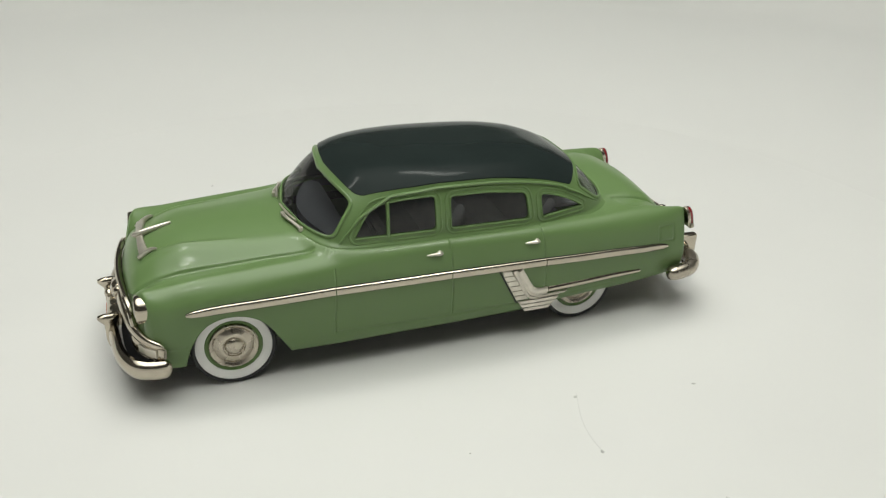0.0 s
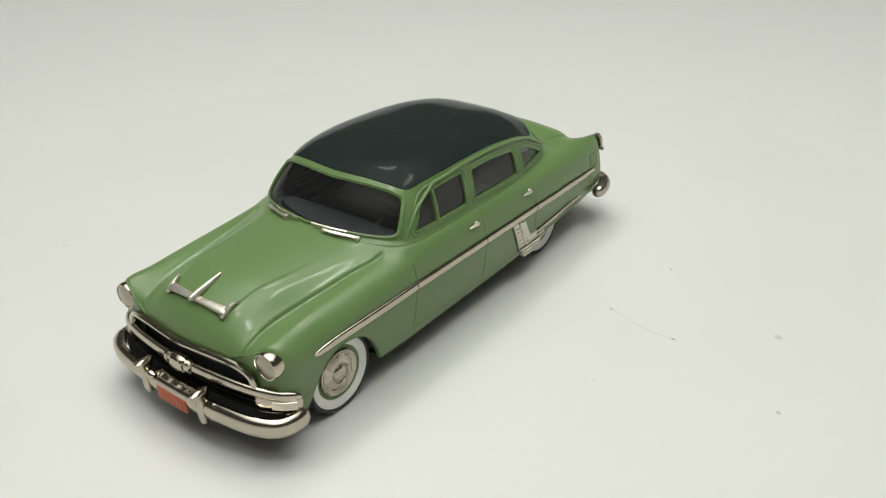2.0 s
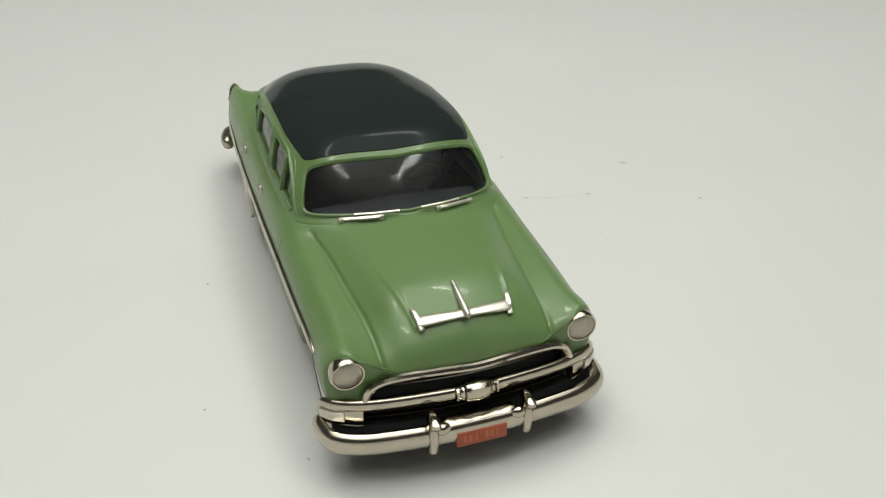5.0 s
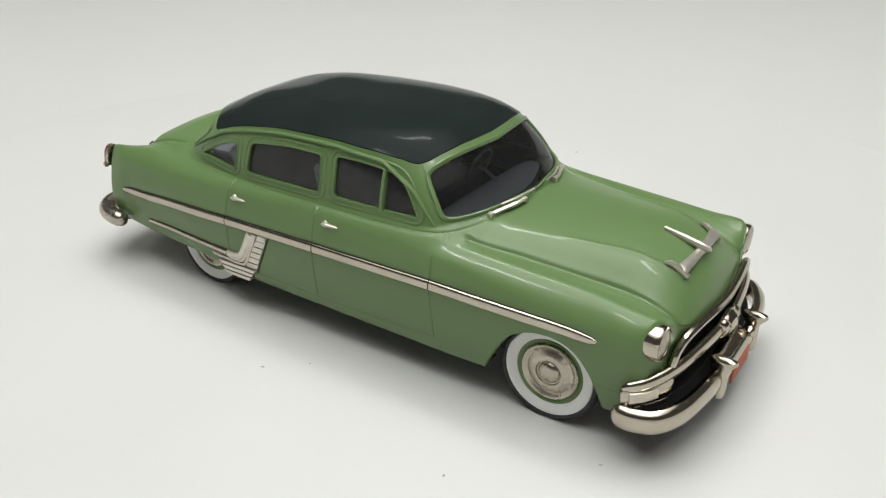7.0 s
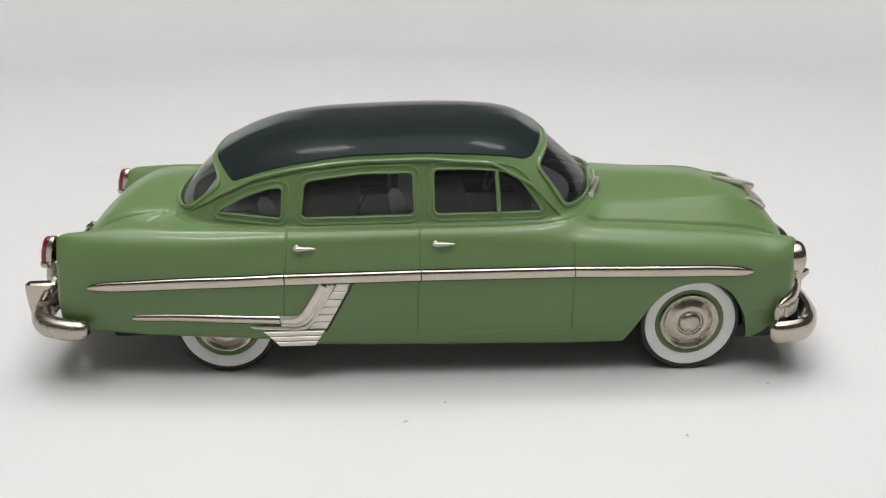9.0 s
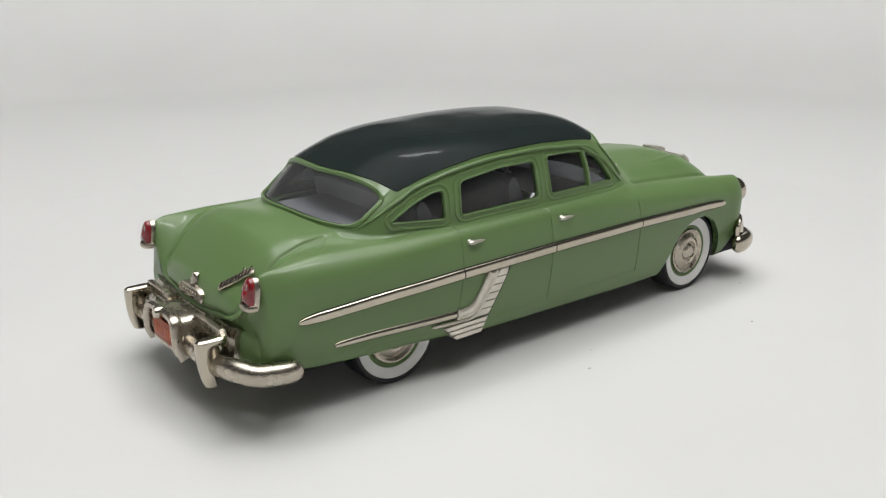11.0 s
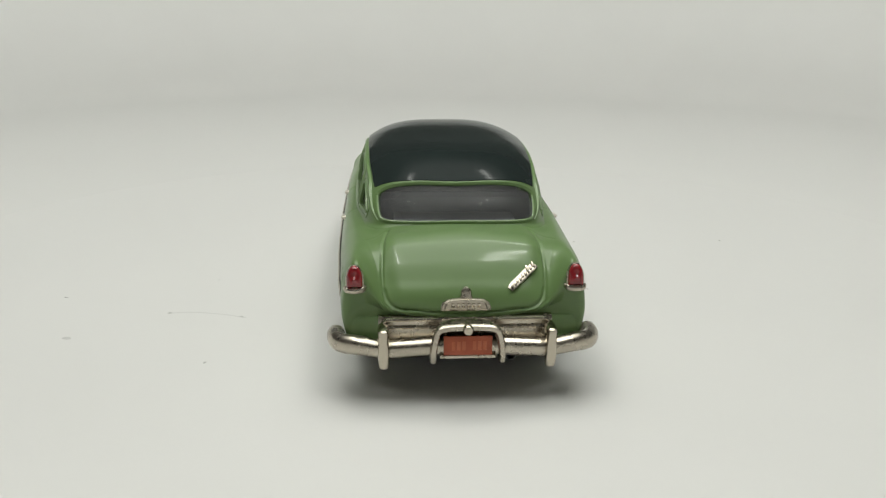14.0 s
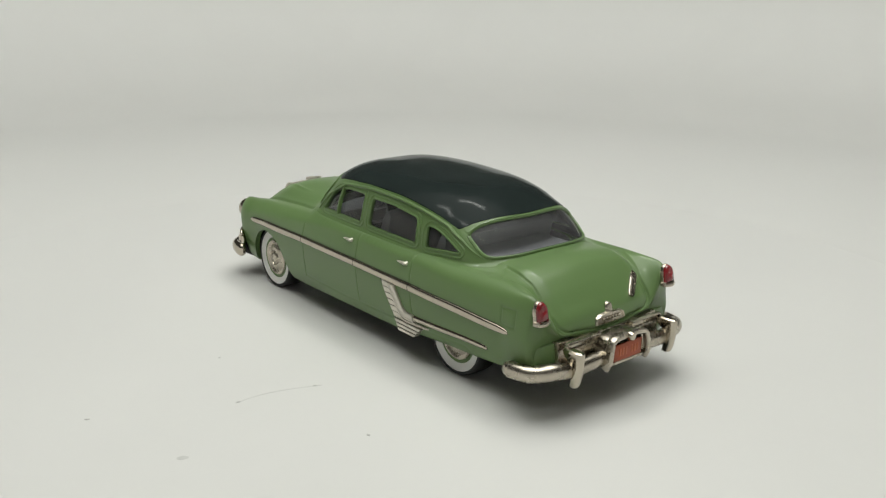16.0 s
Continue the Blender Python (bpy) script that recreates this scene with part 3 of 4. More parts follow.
def rim_of(poly, sign, grow=0.0):
    way = np.roll(poly, -1, 0) - np.roll(poly, 1, 0)
    way /= np.linalg.norm(way, axis=1, keepdims=True) + 1e-9
    turn = np.sign(np.sum(poly[:, 0] * np.roll(poly[:, 1], -1) - np.roll(poly[:, 0], -1) * poly[:, 1]))
    out = []
    for q, d in zip(poly, np.column_stack([way[:, 1], -way[:, 0]]) * turn):
        i, v = cabin_side(*(q + d * grow))
        out.append(cabin_point(i, v) * [1, sign, 1])
    return np.array(out)


for sign in (1, -1):
    for name, poly in (("front_door_window", FRONT_DOOR), ("rear_door_window", REAR_DOOR), ("quarter_window", QUARTER)):
        w = side_pane(name, poly, sign)
        bm = bmesh.new()
        sweep(bm, rim_of(poly, sign, 0.12), (0, sign, 0.2), oval(0.26, 0.22, 8), close=True)
        part("window_frame", bm, GREEN, w)
        bm = bmesh.new()
        sweep(bm, rim_of(poly, sign, 1.05), (0, sign, 0.2), oval(0.20, 0.26, 8), close=True)
        part("window_moulding", bm, GREEN, w)
    bm = bmesh.new()
    post = np.array([cabin_point(*cabin_side(x, z)) * [1, sign, 1] for x, z in ((10.0, 26.4), (9.9, 28.5), (9.8, 30.5), (9.6, 32.8))])
    sweep(bm, post, (0, sign, 0.2), oval(0.5, 0.36, 8, 3))
    part("vent_post", bm, GREEN, car)
    # rain gutter over the side windows, round the quarter window
    bm = bmesh.new()
    gutter = [cabin_point(i, v) * [1, sign, 1] for i, v in zip(np.linspace(3.35, 10.85, 80), np.interp(np.linspace(3.35, 10.85, 80), [3.35, 3.7, 4.5, 6, 8, 9.5, 10.3, 10.85], [0.06, 0.55, 0.88, 0.91, 0.91, 0.88, 0.66, 0.18]))]
    sweep(bm, gutter, (0, sign, 0.3), oval(0.55, 0.34, 10), scales=np.interp(np.arange(80), [0, 4, 70, 79], [0.4, 1, 1, 0.3]))
    part("rain_gutter", bm, GREEN, car)

for name, outline in (("windscreen_frame", SCREEN), ("rear_window_frame", BACKLIGHT)):
    ring = []
    for i, v in outline:
        j = i if i <= 14 else 28 - i
        s = -1 if (i < 0 or i > 14) else 1
        ring.append(cabin_point(abs(j), v) * [1, s, 1])
    ring = np.array(ring)
    bm = bmesh.new()
    sweep(bm, ring, ring - np.array([-6, 0, 28]), oval(0.30, 0.42, 8), close=True)
    part(name, bm, GREEN, windscreen if name[0] == "w" else back_window)
    bm = bmesh.new()
    inner = ring * 0.985 + np.array([-6, 0, 30]) * 0.015
    sweep(bm, inner, ring - np.array([-6, 0, 28]), oval(0.16, 0.26, 8), close=True)
    part("rubber_seal", bm, BLACK, windscreen if name[0] == "w" else back_window)

# roof: a dome on the roof edge
ED = np.vstack([EDGE, EDGE[::-1][1:-1] * [1, -1, 1]])
rows = []
mid = np.array([-5.0, 0.0])
for w in np.concatenate([np.linspace(1, 0.8, 24), np.linspace(0.78, 0.04, 36)]):
    row = []
    for p in ED:
        d = p[:2] - mid
        xy = mid + d * w * 1.006
        z = roof_z(xy[0], xy[1])
        row.append((xy[0], xy[1], z + 0.12))
    rows.append(row)
bm = bmesh.new()
rim = [[(mid[0] + (p[0] - mid[0]) * 1.004, p[1] * 1.004, p[2] - 0.35) for p in ED]]
vs = add_grid(bm, rim + rows, close_v=True)
bm.faces.new(vs[-1])
part("roof", bm, ROOF, car, "glossy dark green roof panel", sharp=50)


# ---- wheels ----
def wheel(x, y, sign):
    w = new("wheel")
    w.parent = car

    zc = 7.95 - float(rake(x))

    def ring(name, prof, mat, label=""):
        bm = bmesh.new()
        lathe(bm, prof, (x, sign * y, zc), "y", sign, 56)
        return part(name, bm, mat, w, label)
    ring("tyre", [(4.8, -5.2), (7.4, -5.2), (8.1, -4.8), (8.32, -4.0), (8.32, -0.5), (8.24, 0.1), (8.0, 0.5), (7.7, 0.62), (7.45, 0.5), (7.25, 0.1), (5.3, -0.2)], RUBBER, "black rubber tyre")
    ring("whitewall", [(5.3, -0.5), (7.3, -0.1), (7.42, 0.36), (7.28, 0.5), (6.5, 0.40), (5.65, 0.1), (5.45, -0.3)], WHITE, "white sidewall band")
    ring("rim", [(5.6, -0.9), (5.6, 0.02), (5.45, 0.14), (5.0, -0.1), (4.4, -0.4)], GREEN, "pale green wheel rim")
    ring("hubcap", [(4.82, -0.6), (4.82, 0.12), (4.65, 0.3), (4.42, 0.26), (4.14, 0.0), (3.86, -0.12), (3.58, 0.02), (3.02, 0.42), (2.46, 0.58), (2.18, 0.5), (2.02, 0.2), (1.85, 0.16), (1.68, 0.45), (1.29, 0.78), (0.78, 0.9), (0.17, 0.93)], SATIN, "domed nickel hubcap")
    return w


for sign in (1, -1):
    wheel(41.5, 19.0, sign)
    wheel(-33.4, 17.4, sign)

# ---- underside and cabin ----
bm = bmesh.new()
box(bm, (-53, -13.5, 3.8), (56, 13.5, 9.5), 0.8)
part("chassis", bm, BLACK, car, "black underside plate")
bm = bmesh.new()
box(bm, (-40, -17.2, 13), (24, 17.2, 14.5), 0.3)
part("cabin_floor", bm, CABIN, car)


def bench(name, x, z0, lean, mat):
    """A bench seat: cushion and rolled backrest."""
    bm = bmesh.new()
    prof = [(x + 9, 18), (x + 9.6, 20), (x + 9, 21.4), (x + 2, 21), (x + 1.0, 22), (x - lean, z0 - 0.8), (x - lean - 0.6, z0), (x - lean - 1.6, z0), (x - lean - 2.2, z0 - 1), (x - 2.2, 15), (x + 8, 15)]
    rows = [[(px, y * 1.0, pz - 0.5 * (abs(y) / 16) ** 6) for px, pz in prof] for y in np.linspace(-15.8, 15.8, 21)]
    add_grid(bm, rows, close_v=True, caps=True)
    return part(name, bm, mat, car, "grey bench seat")


bench("front_seat", -2.5, 30.2, 2.4, SEAT)
bench("rear_seat", -22.5, 29.2, 2.6, SEAT)
bm = bmesh.new()
box(bm, (-38.6, -11.8, 24.2), (-27.5, 11.8, 25.2), 0.3)
part("parcel_shelf", bm, SEAT, car)
bm = bmesh.new()
rows = [[(x, y, z - 0.4 * (abs(y) / 15) ** 2) for x, z in ((16.5, 20), (15.6, 23), (16.2, 25.0), (18, 25.7), (24 - 4.5 * (abs(y) / 15) ** 2, 25.6), (24 - 4.5 * (abs(y) / 15) ** 2, 20))] for y in np.linspace(-15, 15, 15)]
add_grid(bm, rows, close_v=True, caps=True)
part("dashboard", bm, CABIN, car)
wheel_ring = [(11.5 + 2.9 * math.cos(t) * 0.45, 7.5 + 3.4 * math.sin(t), 25.6 + 3.2 * math.cos(t)) for t in np.linspace(0, 2 * math.pi, 40, endpoint=False)]
bm = bmesh.new()
sweep(bm, wheel_ring, np.array(wheel_ring) - np.array([11.5, 7.5, 25.6]), oval(0.28, 0.28, 8), close=True)
sweep(bm, [(11.5, 4.3, 25.6), (11.6, 7.5, 25.4), (11.5, 10.7, 25.6)], (1, 0, 0), oval(0.2, 0.25, 8))
sweep(bm, [(11.6, 7.5, 25.5), (16.5, 7.5, 23.0)], (0, 1, 0), oval(0.35, 0.35, 8))
part("steering_wheel", bm, SEAT, car)

# ---- grille ----
bowed = lambda y, x0: x0 - 3.0 * (y / 20) ** 2
bm = bmesh.new()
add_grid(bm, [[(bowed(y, x0), y, z) for x0, z in ((60.6, 3.6), (58.2, 3.4), (58.0, 8), (58.0, 13), (58.0, 17.2), (58.6, 18.6))] for y in np.linspace(-17.2, 17.2, 25)])
grille = part("grille", bm, BLACK, car, "black grille mouth with nickel bars")
bm = bmesh.new()
arch = smooth_path([(bowed(y, 61.0), y, z) for y, z in ((16.4, 12.3), (16.1, 13.9), (15.0, 15.7), (12.2, 16.95), (6, 17.3), (0, 17.05), (-6, 17.3), (-12.2, 16.95), (-15.0, 15.7), (-16.1, 13.9), (-16.4, 12.3))], 90)
sweep(bm, arch, arch - np.array([45, 0, 12]), [(0.75, 0), (0.55, 0.42), (0.1, 0.62), (-0.4, 0.5), (-0.6, 0), (-0.4, -0.5), (0.1, -0.62), (0.55, -0.42)])
part("grille_surround", bm, NICKEL, grille, "nickel-plated arched surround")
bm = bmesh.new()
bar = smooth_path([(x, y, z) for x, y, z in ((54.4, 22.7, 11.4), (57.2, 20.2, 12.0), (59.4, 15.5, 12.5), (60.8, 8, 12.8), (61.3, 0, 12.9), (60.8, -8, 12.8), (59.4, -15.5, 12.5), (57.2, -20.2, 12.0), (54.4, -22.7, 11.4))], 90)
sweep(bm, bar, bar - np.array([40, 0, 12.5]), oval(0.9, 1.1, 14, 2.1), scales=np.interp(np.linspace(0, 1, 90), [0, 0.03, 0.1, 0.9, 0.97, 1], [0.3, 0.75, 1, 1, 0.75, 0.3]))
part("grille_bar", bm, NICKEL, grille, "thick nickel crossbar")
for z in (16.0, 15.0, 10.8, 9.9, 9.0):
    bm = bmesh.new()
    louvre = [(bowed(y, 59.6), y, z) for y in np.linspace(13.6 if z > 13 else 16.2, -13.6 if z > 13 else -16.2, 30)]
    sweep(bm, louvre, (1, 0, 0), oval(0.45, 0.17, 8))
    part("louvre", bm, DARK_NICKEL, grille, "dull dark metal louvre")
bm = bmesh.new()
rows = []
for y, r in ((-3.7, 0.8), (-3.5, 1.15), (-3.1, 1.2), (-2.9, 0.95), (-2.6, 1.2), (-2.3, 1.25), (-2.1, 1.0), (-1.95, 1.4), (-1.7, 1.55), (-0.8, 1.62), (0, 1.75), (0.8, 1.62), (1.7, 1.55), (1.95, 1.4), (2.1, 1.0), (2.3, 1.25), (2.6, 1.2), (2.9, 0.95), (3.1, 1.2), (3.5, 1.15), (3.7, 0.8)):
    rows.append([(61.4 + r * math.cos(t) * 1.05, y, 13.0 + r * math.sin(t) * (1.0 if math.sin(t) > 0 else 1.25)) for t in np.linspace(0, 2 * math.pi, 10, endpoint=False)])
add_grid(bm, rows, close_v=True, caps=True)
part("medallion", bm, NICKEL, grille, "faceted nickel badge with ribbed collars")

for s in (1, -1):
    bm = bmesh.new()
    house = smooth_path([(59.2, 16.7 * s, 10.5), (58.6, 18.0 * s, 10.5), (57.0, 20.3 * s, 10.35), (54.2, 22.6 * s, 10.1)], 24)
    if s > 0:
        house = house[::-1]
    sweep(bm, house, house - np.array([44, 0, 10.4]), [(0.25, -2.5), (0.6, -1.9), (0.74, -1.1), (0.76, 0), (0.7, 1.0), (0.5, 1.35), (-0.5, 1.5), (-0.9, 0), (-0.6, -2.4)], scales=np.interp(np.linspace(0, 1, 24), [0, 0.12, 0.9, 1] if s > 0 else [0, 0.1, 0.88, 1], [0.55, 1, 1, 0.9] if s > 0 else [0.9, 1, 1, 0.55]))
    lamp = part("parking_lamp", bm, NICKEL, car, "nickel parking lamp housing")
    bm = bmesh.new()
    lens = smooth_path([(58.05, 19.2 * s, 10.4), (56.9, 20.9 * s, 10.3), (55.3, 22.2 * s, 10.2)], 12)
    if s > 0:
        lens = lens[::-1]
    sweep(bm, lens, lens - np.array([44, 0, 10.3]), [(0.70, -0.85), (0.83, -0.75), (0.83, 0.75), (0.70, 0.85), (0.3, 0.85), (0.3, -0.85)])
    part("lens", bm, PEWTER, lamp, "silvery lamp lens")

# black filler added under the grille, darkening the gap behind the bumper
bm = bmesh.new()
add_grid(bm, [[(x - 3.0 * (y / 20) ** 4, y * (1.0 if x > 58 else 0.87), z) for x, z in ((56.5, 9.0), (60.9, 8.6), (62.0, 6.8), (61.8, 5.4), (57, 4.2), (52, 4.2))] for y in np.linspace(-21.3, 21.3, 31)], close_v=True, caps=True)
part("front_filler", bm, BLACK, car, "black filler added to darken the gap behind the front bumper")

# ---- headlights ----
for s in (1, -1):
    bm = bmesh.new()
    lathe(bm, [(2.5, -2.6), (2.72, -2.2), (2.74, -0.6), (2.68, -0.1), (2.5, 0.2), (2.28, 0.2), (2.15, -0.1)], (58.1, 18.6 * s, 17.9), "x", 1, 40)
    bez = part("headlight", bm, NICKEL, car, "round headlight with nickel ring")
    bm = bmesh.new()
    lathe(bm, [(2.25, -0.3), (2.22, 0.0), (1.9, 0.22), (1.3, 0.42), (0.6, 0.52), (0.05, 0.55)], (58.1, 18.6 * s, 17.9), "x", 1, 36)
    part("lens", bm, LENS, bez, "smoky silver lens")

# ---- front bumper ----
bm = bmesh.new()
line = smooth_path([(53.4, 22.5, 6.9), (56.4, 22.8, 7.0), (59.7, 21.6, 7.2), (61.9, 17.6, 7.3), (62.9, 12, 7.3), (63.4, 6, 7.2), (63.5, 0, 7.2), (63.4, -6, 7.2), (62.9, -12, 7.3), (61.9, -17.6, 7.3), (59.7, -21.6, 7.2), (56.4, -22.8, 7.0), (53.4, -22.5, 6.9)], 100)
sweep(bm, line, line - np.array([42, 0, 7.2]), [(0.1, -2.0), (0.55, -1.85), (0.85, -1.4), (1.08, -0.7), (1.15, 0.1), (1.0, 0.9), (0.55, 1.5), (-0.1, 1.75), (-0.8, 1.5), (-1.0, 0.2), (-0.8, -1.7)], scales=np.interp(np.linspace(0, 1, 100), [0, 0.012, 0.03, 0.97, 0.988, 1], [0.45, 0.85, 1, 1, 0.85, 0.45]))
bumper = part("front_bumper", bm, NICKEL, car, "polished nickel front bumper")


def overrider(name, x, y, parent, levels, forward, power=2.4):
    """An upright bumper guard, lofted from ovals; levels: height, middle, half depth, half width."""
    bm = bmesh.new()
    rows = [[(x + forward * (m + a * c), y + b * d, z) for c, d in oval(1, 1, 16, power)] for z, m, a, b in levels]
    add_grid(bm, rows, close_v=True, caps=True)
    return part(name, bm, NICKEL, parent)


for y in (7.85, -7.85):
    overrider("overrider", 63.2, y, bumper, ((4.0, 0.5, 0.5, 0.4), (4.4, 0.6, 0.85, 0.72), (6.0, 0.8, 0.95, 0.8), (8.0, 0.75, 0.95, 0.8), (9.2, 0.6, 1.1, 0.82), (10.0, 0.7, 1.7, 0.9), (10.6, 0.8, 2.1, 0.95), (11.1, 0.75, 2.0, 0.8), (11.45, 0.5, 1.2, 0.4)), 1)
    bm = bmesh.new()
    lathe(bm, [(0.5, -1.2), (0.95, -0.6), (1.05, 0), (0.95, 0.6), (0.5, 1.2)], (63.9, y - math.copysign(1.5, y), 8.6), "y", 1, 16)
    part("guard_collar", bm, NICKEL, bumper)
bm = bmesh.new()
rows = []
for y in np.linspace(6.0, -6.0, 48):
    lump = 0.16 * noise.noise((y * 0.7, 0, 0)) + 0.05 * noise.noise((y * 2.2, 5, 0))
    edge = 0.5 * (abs(y) / 6) ** 4
    rows.append([(61.6, y, 7.4), (63.2, y, 7.5), (63.85 + 0.4 * lump - edge, y, 7.7), (63.95 + 0.6 * lump - edge, y, 8.3), (63.8 + lump - edge, y, 8.9 + 0.4 * lump), (63.0, y, 9.25 + 0.5 * lump), (61.6, y, 9.2)])
add_grid(bm, rows, close_v=True, caps=True)
box(bm, (62.4, -5.4, 6.2), (63.9, 5.4, 8.4), 0.4)
part("plate_bracket", bm, NICKEL, bumper, "rippled nickel plate bracket")


def licence_plate(x, z0, z1, parent, forward):
    bm = bmesh.new()
    box(bm, (min(x, x + 0.4 * forward), -4.2, z0), (max(x, x + 0.4 * forward), 4.2, z1), 0.12)
    p = part("licence_plate", bm, ORANGE, parent, "orange licence plate with raised bars")
    h = (z1 - z0) * 0.24
    zc = (z0 + z1) / 2
    for k, y in enumerate((-2.9, -2.0, -1.1, 0.7, 1.6, 2.5)):
        bm = bmesh.new()
        box(bm, (min(x + 0.38 * forward, x + 0.48 * forward), y - 0.3, zc - h), (max(x + 0.38 * forward, x + 0.48 * forward), y + 0.3, zc + h), 0.04)
        part("raised_bar", bm, PLATE_INK, p)
    return p


licence_plate(64.35, 4.7, 7.55, bumper, 1)

# ---- hood ornament and wipers ----
on_hood = lambda x, y, up: (x, y, top_z(x, y) + up)
# foil silver in place of nickel: its lighter tone stands in for reflected top light
orn = new("hood_ornament")
orn.parent = car
orn["label"] = "nickel winged ornament on the hood"
bm = bmesh.new()
wing = [on_hood(55.5 + 0.5 * (1 - (y / 7.7) ** 2), y, 0.55 + 0.15 * (abs(y) / 7.7) ** 2) for y in np.linspace(7.7, -7.7, 31)]
sweep(bm, wing, (0.35, 0, 1), oval(0.4, 0.85, 12, 3.2), scales=np.interp(np.linspace(-7.7, 7.7, 31), [-7.7, -7.2, -5, -1, 0, 1, 5, 7.2, 7.7], [0.9, 1.15, 1.0, 0.8, 0.9, 0.8, 1.0, 1.15, 0.9]))
part("crossbar", bm, PEWTER, orn)
for s in (1, -1):
    bm = bmesh.new()
    sweep(bm, [on_hood(56.6, 7.3 * s, 0.5), on_hood(55.2, 7.5 * s, 0.7), on_hood(54.0, 7.75 * s, 0.8), on_hood(53.3, 7.95 * s, 0.6), on_hood(53.0, 8.0 * s, 0.45)], (0, 0, 1), oval(0.40, 0.42, 10, 3), scales=[1.1, 1.25, 0.9, 0.6, 0.3])
    part("wing_tip", bm, PEWTER, orn)
bm = bmesh.new()
back, tip = np.array(on_hood(49.8, 0, 0.2)), np.array(on_hood(56.0, 0, 0.75)) + [1.5, 0, 0]
sweep(bm, [back + (tip - back) * k for k in (0, 0.25, 0.5, 0.75, 0.95, 1)][::-1], (0, 0, 1), oval(0.62, 0.55, 12), scales=[0.35, 0.9, 1.05, 0.95, 0.8, 0.55])
part("spear", bm, PEWTER, orn)

# wipers in the same lighter silver, reflected light put into its colour
for s in (1, -1):
    wiper = new("wiper")
    wiper.parent = car
    bm = bmesh.new()
    arm = [np.array([np.interp(y, [0, 7, 13], [28.7, 27.8, 25.2]), y * s, np.interp(y, [0, 7, 13], [27.6, 27.35, 26.55])]) for y in np.linspace(5.2, 11.8, 9)]
    sweep(bm, arm, (0.6, 0, 1), oval(0.36, 0.34, 10, 3))
    part("arm", bm, PEWTER, wiper)
    bm = bmesh.new()
    for y in (5.3, 11.7):
        p = np.array([np.interp(y, [0, 7, 13], [28.7, 27.8, 25.2]), y * s, np.interp(y, [0, 7, 13], [27.6, 27.35, 26.55])])
        box(bm, p - [0.42, 0.42, 0.6], p + [0.42, 0.42, 0.38], 0.1)
    part("pivot", bm, PEWTER, wiper)
    bm = bmesh.new()
    blade = [np.array([np.interp(y, [0, 7, 13], [28.3, 27.2, 24.9]), y * s, np.interp(y, [0, 7, 13], [28.1, 27.85, 27.4])]) for y in np.linspace(2.0, 9.6, 9)]
    sweep(bm, blade, (0.6, 0, 1), oval(0.24, 0.2, 8, 3))
    part("blade", bm, PEWTER, wiper)

# ---- side trim ----
TRIM_Z = lambda x: float(np.interp(x, [-52.5, -37, -23, -2, 22, 43, 49.6], [16.2, 17.0, 17.5, 17.8, 17.8, 17.25, 16.9]))


def strip(name, xs, zs, s, profile, scales, mat, parent, lift=0.0):
    pts = np.array([(x, s * (side_y(x, z) + lift), z) for x, z in zip(xs, zs)])
    if s < 0:
        pts, scales = pts[::-1], scales[::-1]
    bm = bmesh.new()
    sweep(bm, pts, (0, s, 0), profile, scales=scales)
    return part(name, bm, mat, parent)


